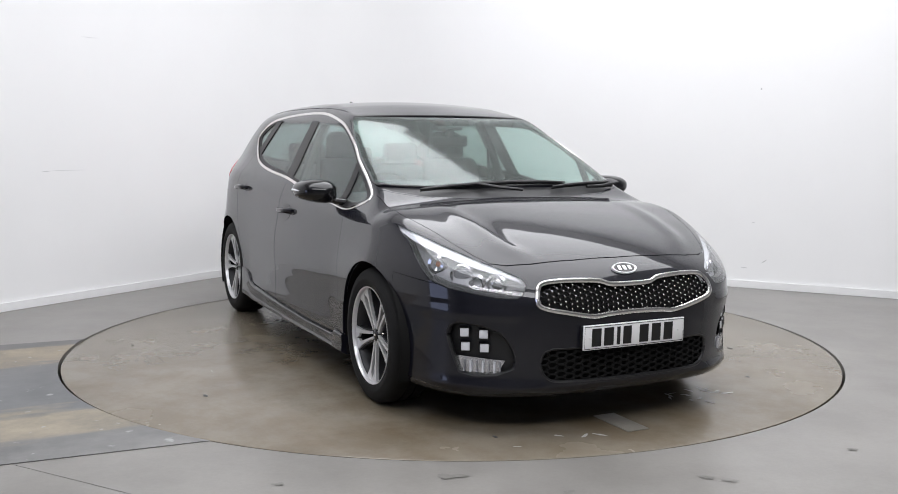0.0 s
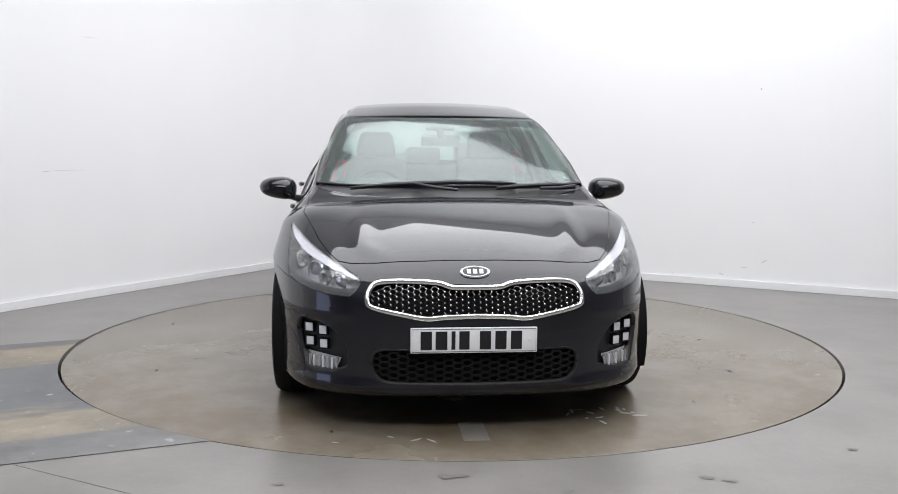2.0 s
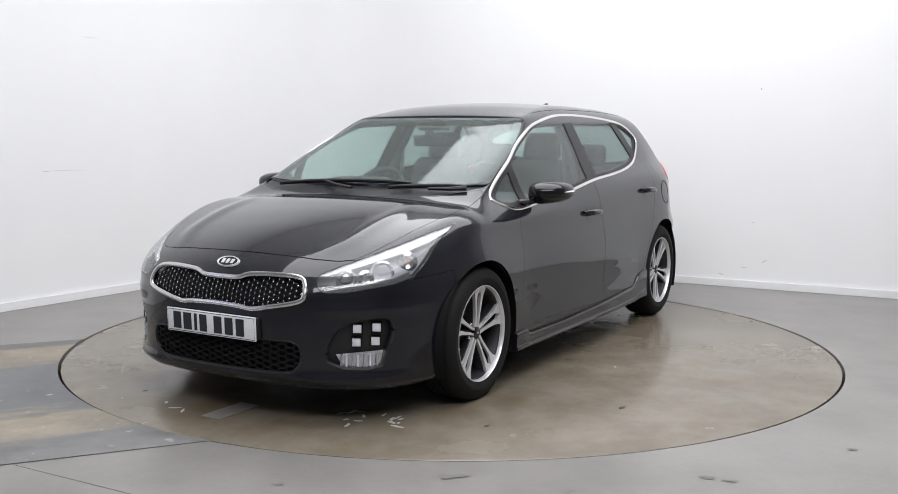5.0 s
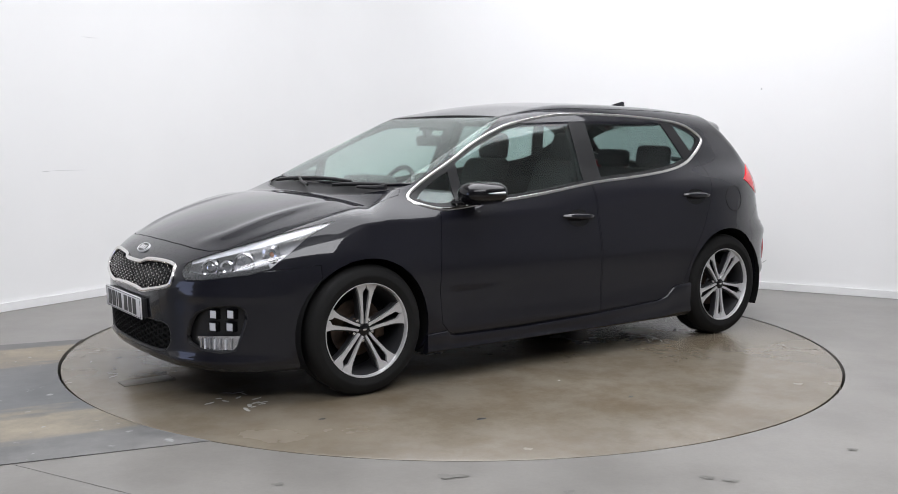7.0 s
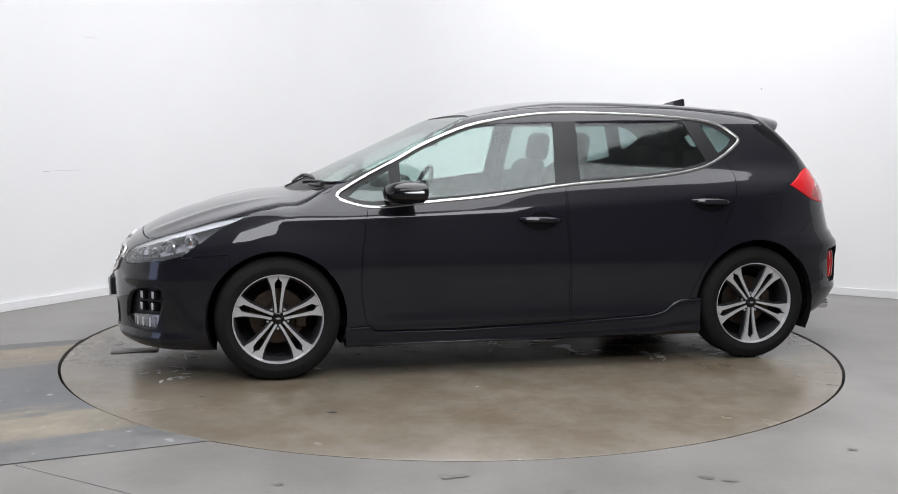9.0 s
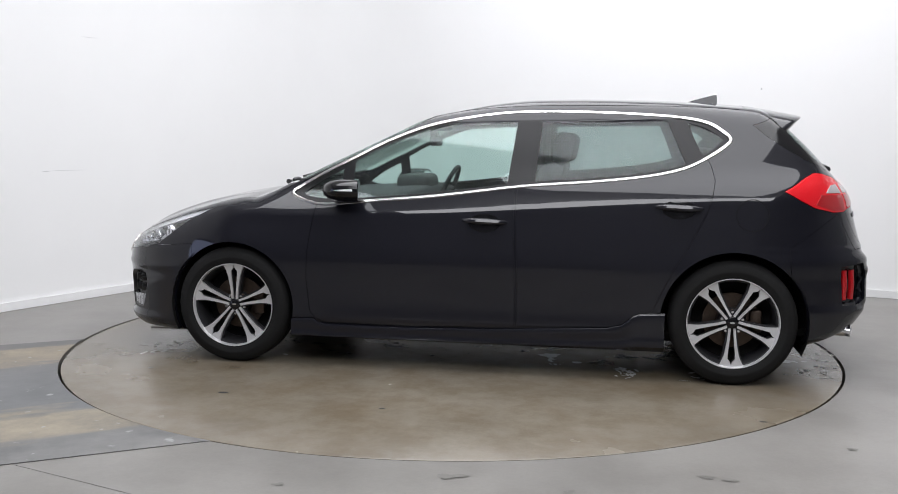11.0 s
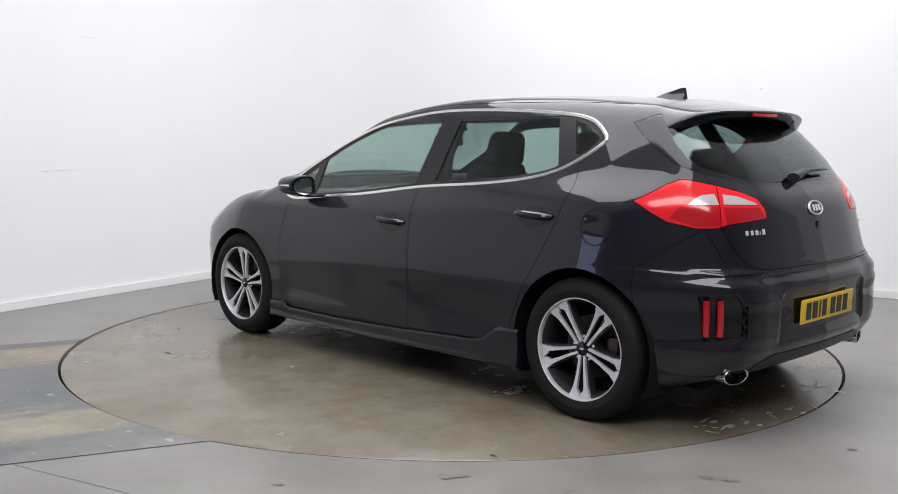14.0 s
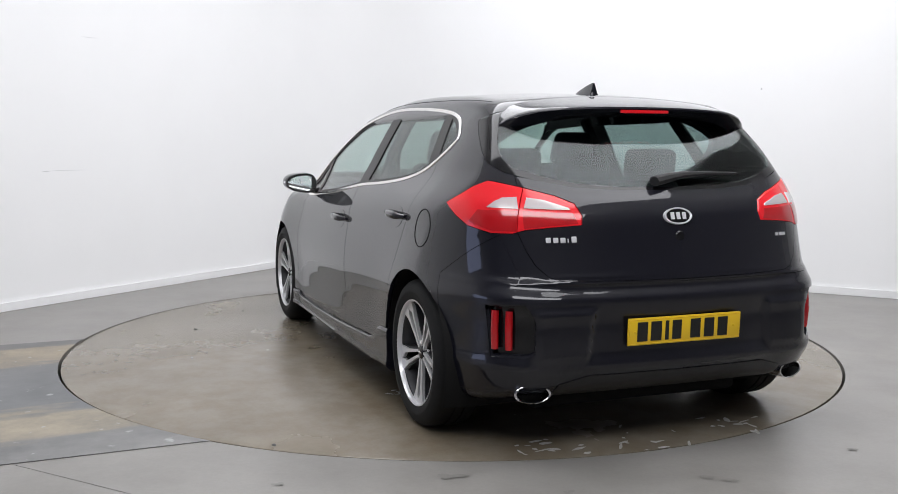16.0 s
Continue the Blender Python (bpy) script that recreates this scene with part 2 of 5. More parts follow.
def shell_mesh(keep=None, thick=.014, lift=0.0, name="shell"):
    """A closed slab of the half shell, over the cells that keep picks by their middle."""
    mids = (GRID3[:-1, :-1] + GRID3[1:, :-1] + GRID3[:-1, 1:] + GRID3[1:, 1:]) / 4
    on = np.ones(mids.shape[:2], bool) if keep is None else keep(mids)
    idx = np.arange(NC * NA).reshape(NC, NA)
    used = np.zeros(NC * NA, bool)
    quads = np.stack([idx[:-1, :-1], idx[:-1, 1:], idx[1:, 1:], idx[1:, :-1]], -1)[on]
    used[quads.ravel()] = True
    new_i = np.cumsum(used) - 1
    n = used.sum()
    nn = NORM[used].copy()
    pts = GRID[used]
    mid = np.abs(pts[:, 1]) < 1e-6
    nn[mid, 1] = 0
    outer, inner = pts + nn * lift, pts - nn * (thick - lift)
    q = new_i[quads]
    edges = np.concatenate([q[:, [0, 1]], q[:, [1, 2]], q[:, [2, 3]], q[:, [3, 0]]])
    keys = {tuple(e) for e in edges.tolist()}
    rim = [(b, a) for a, b in keys if (b, a) not in keys]
    faces = q.tolist() + (q[:, ::-1] + n).tolist() + [(a, b, b + n, a + n) for a, b in rim]
    me = bpy.data.meshes.new(name)
    me.from_pydata(np.concatenate([outer, inner]).tolist(), [], faces)
    bm = bmesh.new()
    bm.from_mesh(me)
    bmesh.ops.remove_doubles(bm, verts=bm.verts, dist=1e-5)
    bmesh.ops.recalc_face_normals(bm, faces=bm.faces)
    bm.to_mesh(me)
    bm.free()
    return me


def offset_poly(poly, d):
    """The outline moved outwards by d."""
    P = np.array(poly, float)
    a = np.roll(P, 1, 0) - P
    b = np.roll(P, -1, 0) - P
    area = np.sum(P[:, 0] * np.roll(P[:, 1], -1) - P[:, 1] * np.roll(P[:, 0], -1))
    a /= np.linalg.norm(a, axis=1)[:, None]
    b /= np.linalg.norm(b, axis=1)[:, None]
    t = b - a
    t /= np.linalg.norm(t, axis=1)[:, None]
    nrm = np.stack([t[:, 1], -t[:, 0]], -1) * (1 if area > 0 else -1)
    return P + nrm * d


def prism(poly, axis, lo, hi, slant=(0, 0)):
    """The outline drawn out along an axis; slant shifts it per metre on the way."""
    n = len(poly)
    vs = []
    for h in (lo, hi):
        for a, b in poly:
            a2, b2 = a + slant[0] * h, b + slant[1] * h
            vs.append({"x": (h, a2, b2), "y": (a2, h, b2), "z": (a2, b2, h)}[axis])
    faces = [list(range(n)), list(range(n, 2 * n))[::-1]] + [[i, i + n, (i + 1) % n + n, (i + 1) % n] for i in range(n)]
    bm = from_lists(vs, faces)
    bmesh.ops.recalc_face_normals(bm, faces=bm.faces)
    return bm


def boolean(me, cutters, op):
    a = new("tmp_a", me)
    tool = bpy.data.meshes.new("tmp")
    c = join(*cutters)
    c.to_mesh(tool)
    c.free()
    b = new("tmp_b", tool)
    m = a.modifiers.new("cut", "BOOLEAN")
    m.operation, m.object, m.solver = op, b, "EXACT"
    m.use_self = len(cutters) > 1
    out = bpy.data.meshes.new_from_object(a.evaluated_get(bpy.context.evaluated_depsgraph_get()))
    for o in (a, b):
        bpy.data.objects.remove(o)
    return out


def mirrored(me):
    out = me.copy()
    co = np.empty(len(out.vertices) * 3)
    out.vertices.foreach_get("co", co)
    co[1::3] *= -1
    out.vertices.foreach_set("co", co)
    out.flip_normals()
    return out


def fused(me):
    """Left half and its mirror image in one mesh, with no wall along the middle."""
    bm = bmesh.new()
    bm.from_mesh(me)
    bm.from_mesh(mirrored(me))
    bmesh.ops.delete(bm, geom=[f for f in bm.faces if all(abs(v.co.y) < 1e-5 for v in f.verts)], context="FACES")
    bmesh.ops.remove_doubles(bm, verts=bm.verts, dist=1e-5)
    out = bpy.data.meshes.new("fused")
    bm.to_mesh(out)
    bm.free()
    return out


def set_normals(me):
    """Shade the outer skin by the true surface."""
    n = len(me.vertices)
    co = np.empty(n * 3)
    me.vertices.foreach_get("co", co)
    p = co.reshape(-1, 3)
    on = np.abs(body_f(p[:, 0], p[:, 1], p[:, 2])) < 1.5e-3
    g = grad(p)
    g[:, 1] = np.where(p[:, 1] < 0, g[:, 1], g[:, 1])
    nl = len(me.loops)
    cn = np.empty(nl * 3, np.float32)
    me.corner_normals.foreach_get("vector", cn)
    cn = cn.reshape(-1, 3)
    vi = np.empty(nl, int)
    me.loops.foreach_get("vertex_index", vi)
    gl = g[vi]
    good = on[vi] & (np.sum(gl * cn, 1) > .8)
    cn[good] = gl[good]
    me.normals_split_custom_set(cn.tolist())


def basis(d):
    d = np.array(d, float)
    d /= np.linalg.norm(d)
    a = np.cross([0, 0, 1.0], d)
    if np.linalg.norm(a) < 1e-6:
        a = np.array([1.0, 0, 0])
    a /= np.linalg.norm(a)
    return d, a, np.cross(d, a)


def clip_poly(poly, px, py, nx, ny):
    """What of an outline lies on the side of a line to which its normal points."""
    out = []
    n = len(poly)
    for i in range(n):
        p, q = poly[i], poly[(i + 1) % n]
        a = (p[0] - px) * nx + (p[1] - py) * ny
        b = (q[0] - px) * nx + (q[1] - py) * ny
        if a >= 0:
            out.append((p[0], p[1]))
        if a * b < 0:
            t = a / (a - b)
            out.append((p[0] + t * (q[0] - p[0]), p[1] + t * (q[1] - p[1])))
    return out


class Outline:
    """A closed outline drawn out along a way d."""

    def __init__(self, points, d):
        self.d, self.a, self.b = basis(d)
        P = np.array(points, float)
        self.p2 = np.stack([P @ self.a, P @ self.b], -1)
        self.t = (P @ self.d).min(), (P @ self.d).max()

    def grown(self, g):
        o = Outline([(0, 0, 0)], self.d)
        o.p2, o.t = offset_poly(self.p2, g), self.t
        return o

    def split(self, px, py, nx, ny):
        o = Outline([(0, 0, 0)], self.d)
        o.p2, o.t = np.array(clip_poly(self.p2, px, py, nx, ny)), self.t
        return o

    def flat(self, p):
        return np.array([np.dot(p, self.a), np.dot(p, self.b)])

    def solid(self, back=.25, ahead=.35):
        n = len(self.p2)
        lo, hi = self.t[0] - back, self.t[1] + ahead
        vs = [tuple(self.a * u + self.b * v + self.d * h) for h in (lo, hi) for u, v in self.p2]
        bm = from_lists(vs, [list(range(n)), list(range(n, 2 * n))[::-1]] + [[i, i + n, (i + 1) % n + n, (i + 1) % n] for i in range(n)])
        bmesh.ops.recalc_face_normals(bm, faces=bm.faces)
        return bm

    def panel(self, lift=0.0, thick=.014, back=.25):
        """The piece of the skin inside the outline."""
        lo, hi = self.p2.min(0) - .06, self.p2.max(0) + .06

        def keep(m):
            u, v = m @ self.a, m @ self.b
            h = m @ self.d
            return (u > lo[0]) & (u < hi[0]) & (v > lo[1]) & (v < hi[1]) & (h > self.t[0] - back - .06)
        return boolean(shell_mesh(keep, thick, lift), [self.solid(back)], "INTERSECT")


def on_side(pts):
    return Outline([(a, .85, b) for a, b in pts], (0, 1, 0))


def on_front(pts):
    return Outline([(2.1, a, b) for a, b in pts], (1, 0, 0))


def on_rear(pts):
    return Outline([(-1.95, a, b) for a, b in pts], (-1, 0, 0))


def on_top(pts, z=1.0):
    return Outline([(a, b, z) for a, b in pts], (0, 0, 1))
# ---- the room ----
CORNER = Vector((-1.14, 4.08))
LEFT_WAY = Vector((-0.528, -0.849))   # along the left wall, towards the viewer
RIGHT_WAY = Vector((0.889, -0.458))
ROOM_H = 4.2


def wall_strip(points, z0, z1, thick):
    """An upright sheet with thickness along plan points; the room lies on its right-hand side."""
    P = [Vector(p) for p in points]
    bm = bmesh.new()
    ins, outs = [], []
    for i, p in enumerate(P):
        d = (P[min(i + 1, len(P) - 1)] - P[max(i - 1, 0)]).normalized()
        nrm = Vector((-d.y, d.x))
        ins.append([bm.verts.new((p.x, p.y, z)) for z in (z0, z1)])
        outs.append([bm.verts.new((p.x + nrm.x * thick, p.y + nrm.y * thick, z)) for z in (z0, z1)])
    for i in range(len(P) - 1):
        for a in (ins, outs):
            bm.faces.new((a[i][0], a[i + 1][0], a[i + 1][1], a[i][1]))
        for k in (0, 1):
            bm.faces.new((ins[i][k], ins[i + 1][k], outs[i + 1][k], outs[i][k]))
    for i in (0, -1):
        bm.faces.new((ins[i][0], ins[i][1], outs[i][1], outs[i][0]))
    return bm


def corner_line(inset=0.0, r=0.9, left=7.7, right=9.0):
    """Plan of the left wall, the rounded corner and the right wall."""
    n_in = (LEFT_WAY + RIGHT_WAY).normalized() * inset * 1.38
    c = CORNER + n_in
    a, b = c + LEFT_WAY * r, c + RIGHT_WAY * r
    arc = []
    for k in range(13):
        t = k / 12
        arc.append(a * (1 - t) ** 2 + c * 2 * t * (1 - t) + b * t * t)
    return [c + LEFT_WAY * left] + arc + [c + RIGHT_WAY * right]


FAR_L, FAR_R = CORNER + LEFT_WAY * 11.8, CORNER + RIGHT_WAY * 9.0
DOOR_A, DOOR_B = CORNER + LEFT_WAY * 7.7, CORNER + LEFT_WAY * 10.4
GREY_WALL = mat("light_grey_wall_paint", (.33, .33, .34), .7, 0, 0, .08, 4.0, .05)
tagged(part("wall_back", wall_strip(corner_line(), 0, ROOM_H, .15), WALLPAINT), "white painted studio walls with a rounded corner", "wall", kind="structure")
tagged(part("wall_door_side", wall_strip([FAR_L, DOOR_B], 0, ROOM_H, .15), WALLPAINT), "white painted wall beside the entrance", "wall", kind="structure")
tagged(part("wall_lintel", wall_strip([DOOR_B, DOOR_A], 2.0, ROOM_H, .15), WALLPAINT), "white wall over the vehicle entrance", "wall", kind="structure")
tagged(part("wall_front", wall_strip([FAR_R, Vector((FAR_R.x, -8.2)), Vector((FAR_L.x, -8.2)), FAR_L], 0, ROOM_H, .15), GREY_WALL), "light grey wall facing the turntable", "wall", kind="structure")
sk = wall_strip(corner_line(.018), 0.002, .062, .016)
skirt = tagged(part("baseboard", sk, TRIMPAINT, smooth=20), "white painted skirting board along the wall", "skirting", kind="structure")

# concrete floor with a round opening for the turntable
R_T = 2.226


def noise_color(nt, vec, scale, detail, ramp, rough=.55):
    n = nt.nodes.new("ShaderNodeTexNoise")
    n.inputs["Scale"].default_value, n.inputs["Detail"].default_value, n.inputs["Roughness"].default_value = scale, detail, rough
    nt.links.new(vec, n.inputs["Vector"])
    r = nt.nodes.new("ShaderNodeValToRGB")
    el = r.color_ramp.elements
    for k, (p, c) in enumerate(ramp):
        e = el[k] if k < 2 else el.new(p)
        e.position, e.color = p, (*c, 1)
    nt.links.new(n.outputs["Fac"], r.inputs["Fac"])
    return r.outputs["Color"], n.outputs["Fac"]


def blend(nt, fac, a, b, kind="MIX"):
    mx = nt.nodes.new("ShaderNodeMix")
    mx.data_type, mx.blend_type = "RGBA", kind
    for sock, v in (("Factor", fac), ("A", a), ("B", b)):
        if isinstance(v, (int, float)):
            mx.inputs[sock].default_value = v
        elif isinstance(v, tuple):
            mx.inputs[sock].default_value = (*v, 1)
        else:
            nt.links.new(v, mx.inputs[sock])
    return mx.outputs["Result"]


def floor_paint(name, base, rough, stain):
    m = mat(name, base, rough)
    nt = m.node_tree
    b = nt.nodes["Principled BSDF"]
    tc = nt.nodes.new("ShaderNodeTexCoord")
    v = tc.outputs["Object"]
    c1, f1 = noise_color(nt, v, 1.3, 5, [(.35, tuple(c * .88 for c in base)), (.68, tuple(c * 1.06 for c in base))])
    c2, f2 = noise_color(nt, v, 60, 4, [(.3, (.93, .93, .93)), (.75, (1, 1, 1))])
    c = blend(nt, 1.0, c1, c2, "MULTIPLY")
    if stain:
        s, _ = noise_color(nt, v, .9, 6, [(.5, (0, 0, 0)), (.72, (1, 1, 1))], .62)
        c = blend(nt, s, c, stain)
        w, _ = noise_color(nt, v, 3.4, 9, [(.40, (1, 1, 1)), (.60, (.80, .77, .72))], .66)
        c = blend(nt, 1.0, c, w, "MULTIPLY")
    else:
        w, _ = noise_color(nt, v, 2.2, 9, [(.42, (1.04, 1.04, 1.04)), (.64, (.88, .875, .865))], .68)
        c = blend(nt, 1.0, c, w, "MULTIPLY")
    nt.links.new(c, b.inputs["Base Color"])
    rr = nt.nodes.new("ShaderNodeMapRange")
    rr.inputs["To Min"].default_value, rr.inputs["To Max"].default_value = rough - .08, rough + .1
    nt.links.new(f1, rr.inputs["Value"])
    nt.links.new(rr.outputs[0], b.inputs["Roughness"])
    bp = nt.nodes.new("ShaderNodeBump")
    bp.inputs["Strength"].default_value, bp.inputs["Distance"].default_value = .08, .002
    nt.links.new(f2, bp.inputs["Height"])
    nt.links.new(bp.outputs[0], b.inputs["Normal"])
    return m


FLOOR = floor_paint("grey_painted_concrete", (.235, .225, .21), .36, None)
DISC = floor_paint("worn_grey_turntable_paint", (.205, .178, .138), .24, (.155, .122, .082))


def ring_floor(r, outer, n=180):
    """The floor: a sheet with a round hole."""
    bm = bmesh.new()
    rims = []
    for k in range(n):
        a = 2 * math.pi * k / n
        d = Vector((math.cos(a), math.sin(a), 0))
        sq = outer / max(abs(d.x), abs(d.y))
        rims.append([bm.verts.new(p) for p in (d * r - Vector((0, 0, .12)), d * r, d * (r + 1.2), d * sq)])
    for k in range(n):
        a, b = rims[k], rims[(k + 1) % n]
        for i in range(3):
            bm.faces.new((a[i], b[i], b[i + 1], a[i + 1]))
    return bm


floor_ob = tagged(part("floor", ring_floor(R_T + .011, 9.0), FLOOR), "worn grey painted concrete studio floor", "floor", kind="structure")
pit = tagged(part("floor_pit", spin([(0, -.12), (R_T + .012, -.12)], 96, "z"), DARK), "dark pit under the turntable", "pit", kind="structure")
disc = tagged(part("turntable", spin([(0, 0), (1, 0), (R_T - .012, 0), (R_T - .004, -.003), (R_T - .004, -.11)], 180, "z"), DISC),
              "round grey painted vehicle turntable with worn stains", "turntable")

ceil = tagged(part("ceiling", box(-9, 9, -9, 6, ROOM_H, ROOM_H + .1), WALLPAINT), "white ceiling", "ceiling", kind="structure")


# lane of bare, stained concrete that runs from the turntable to the entrance
LANE = Vector((-.915, -.403, 0))
LANE_N = Vector((.403, -.915, 0))
LANE_0 = Vector((-2.236, -.049, 0))   # where its far edge meets the turntable
LANE_W = 2.30


def lane_mat():
    m = mat("stained_lane_concrete", (.2, .2, .2), .45)
    nt = m.node_tree
    b = nt.nodes["Principled BSDF"]
    tc = nt.nodes.new("ShaderNodeTexCoord")
    v = tc.outputs["Object"]
    sep = nt.nodes.new("ShaderNodeSeparateXYZ")
    nt.links.new(v, sep.inputs[0])
    mp = nt.nodes.new("ShaderNodeMapping")
    mp.inputs["Scale"].default_value = (.6, 2.2, 1)
    nt.links.new(v, mp.inputs["Vector"])
    wob = nt.nodes.new("ShaderNodeTexNoise")
    wob.inputs["Scale"].default_value, wob.inputs["Detail"].default_value = 2.4, 6
    nt.links.new(mp.outputs[0], wob.inputs["Vector"])
    ma = nt.nodes.new("ShaderNodeMath")
    ma.operation = "MULTIPLY_ADD"
    ma.inputs[1].default_value = .62
    nt.links.new(wob.outputs["Fac"], ma.inputs[0])
    sh = nt.nodes.new("ShaderNodeMath")
    sh.operation = "SUBTRACT"
    sh.inputs[1].default_value = .31
    nt.links.new(sep.outputs["Y"], sh.inputs[0])
    nt.links.new(sh.outputs[0], ma.inputs[2])
    dv = nt.nodes.new("ShaderNodeMath")
    dv.operation = "DIVIDE"
    dv.inputs[1].default_value = LANE_W
    nt.links.new(ma.outputs[0], dv.inputs[0])
    r = nt.nodes.new("ShaderNodeValToRGB")
    stops = [(.02, (.13, .13, .13)), (.06, (.15, .145, .14)), (.08, (.29, .245, .18)), (.25, (.28, .235, .175)), (.28, (.145, .147, .152)), (.68, (.135, .14, .147)), (.72, (.29, .25, .185)), (.85, (.27, .235, .18)), (.89, (.165, .165, .165)), (1.0, (.185, .182, .18))]
    for k, (p, c) in enumerate(stops):
        e = r.color_ramp.elements[k] if k < 2 else r.color_ramp.elements.new(p)
        e.position, e.color = p, (*c, 1)
    nt.links.new(dv.outputs[0], r.inputs["Fac"])
    c1, f1 = noise_color(nt, v, 3.0, 8, [(.32, (.48, .49, .5)), (.66, (1.18, 1.17, 1.15))], .72)
    c = blend(nt, 1.0, r.outputs["Color"], c1, "MULTIPLY")
    sp, _ = noise_color(nt, v, 11, 3, [(.66, (0, 0, 0)), (.72, (1, 1, 1))], .5)
    c = blend(nt, sp, c, (.36, .36, .36))
    nt.links.new(c, b.inputs["Base Color"])
    rr = nt.nodes.new("ShaderNodeMapRange")
    rr.inputs["To Min"].default_value, rr.inputs["To Max"].default_value = .25, .6
    nt.links.new(f1, rr.inputs["Value"])
    nt.links.new(rr.outputs[0], b.inputs["Roughness"])
    return m


def lane():
    """In its own space: x along the lane, away from the turntable; y across it."""
    M = Matrix((( LANE.x, LANE_N.x, 0, LANE_0.x), (LANE.y, LANE_N.y, 0, LANE_0.y), (0, 0, 1, 0), (0, 0, 0, 1)))
    back = M.inverted()
    bm = bmesh.new()
    rows = []
    for k in range(41):
        y = LANE_W * k / 40
        p = M @ Vector((0, y, 0))
        # first meeting with the rim, seen from the lane
        q = p.to_2d()
        d = LANE.to_2d()
        b_, c_ = q.dot(d), q.length_squared - (R_T + .0112) ** 2
        t = -b_ + math.sqrt(max(b_ * b_ - c_, 0))
        rows.append([bm.verts.new((t + a, y, .004)) for a in (0, 1.0, 5.2)])
    for a, b in zip(rows, rows[1:]):
        for i in range(2):
            bm.faces.new((a[i], b[i], b[i + 1], a[i + 1]))
    ext = bmesh.ops.extrude_face_region(bm, geom=bm.faces[:])
    for v in ext["geom"]:
        if isinstance(v, bmesh.types.BMVert):
            v.co.z = .0005
    ob = part("lane_floor", bm, lane_mat())
    ob.matrix_basis = M
    return tagged(ob, "bare concrete lane with rust-brown and dark stains", "floor", kind="structure")


lane()

# lamps: an unseen luminous ceiling over the turntable, a front fill, and daylight through the entrance
area_lamp("unseen_overhead_lamp", (.671, -.508, ROOM_H - .06), (.671, -.508, 0), 5.2, 5.0, 304, (.972, .98, 1.022), -27.3)
# Unseen tilted softbox above the camera, added to brighten surfaces that face it.
area_lamp("unseen_overhead_lamp", (.2, -4.9, ROOM_H - .25), (.1, -.6, .4), 5.4, 1.5, 180, (.972, .98, 1.022))
mid = (DOOR_A + DOOR_B) / 2
inw = Vector((.849, -.528))
area_lamp("entrance_daylight", (mid.x - inw.x * .1, mid.y - inw.y * .1, .95), (mid.x + inw.x, mid.y + inw.y, .95), 2.5, 1.7, 27, (.58, .66, 1.0))
# ---- the car ----
ALLOY = mat("machined_alloy", (.70, .70, .71), .30, .5, 0, .06, 90)
ALLOY_DARK = mat("dark_grey_alloy", (.032, .032, .035), .45, .35)
STEEL = mat("rusty_brake_steel", (.10, .075, .06), .45, .9, 0, .3, 50)
SATIN = mat("satin_chrome", (.80, .78, .76), .2, 1.0, 0, .03, 60)
LENS = mat("white_lamp_plastic", (.78, .79, .82), .12, .0, .6)
REFLECTOR = mat("lamp_reflector", (.75, .75, .77), .12, 1.0)
LAMPGREY = mat("grey_lamp_housing", (.42, .42, .44), .35, .35)
BULB_GLASS = mat("grey_projector_glass", (.22, .22, .24), .08, .4, .6)
RED = mat("red_lamp_plastic", (.72, .012, .02), .14, 0, .25)
RED_DEEP = mat("deep_red_lamp_plastic", (.42, .006, .01), .14, 0, .7)
AMBER = mat("amber_lamp_plastic", (.75, .30, .15), .2)
PLATE_W = mat("white_number_plate", (.86, .86, .86), .3, 0, 0, .02, 30)
PLATE_Y = mat("yellow_number_plate", (.80, .52, .02), .3, 0, 0, .03, 30)
INK = mat("black_plate_ink", (.01, .01, .01), .4)
HEADLINER = mat("grey_headlining", (.35, .35, .34), .9, 0, 0, .1, 200)
SILVER = mat("silver_lettering", (.72, .72, .74), .3, .3)
TAILCLEAR = mat("clear_tail_lamp_plastic", (.52, .47, .47), .15, .2, .6)
TRIMGREY = mat("dark_dashboard_plastic", (.04, .04, .042), .7, 0, 0, .15, 200, .2)
MIRROR = mat("mirror_glass", (.85, .87, .88), .02, 1.0)

car = new("car")
tagged(car, "dark blue-grey five-door hatchback car with chrome window trim", "car")
HUB_Z, TYRE_R = .317, .318


def circle(cx, cz, r, n=48):
    return [(cx + r * math.cos(2 * math.pi * k / n), cz + r * math.sin(2 * math.pi * k / n)) for k in range(n)]


def dense(pts, d=.03, closed=True):
    """More points along straight runs."""
    out = []
    P = [np.array(p, float) for p in pts]
    for i in range(len(P) if closed else len(P) - 1):
        a, b = P[i], P[(i + 1) % len(P)]
        k = max(1, int(np.linalg.norm(b - a) / d))
        out += [a + (b - a) * t / k for t in range(k)]
    if not closed:
        out.append(P[-1])
    return out


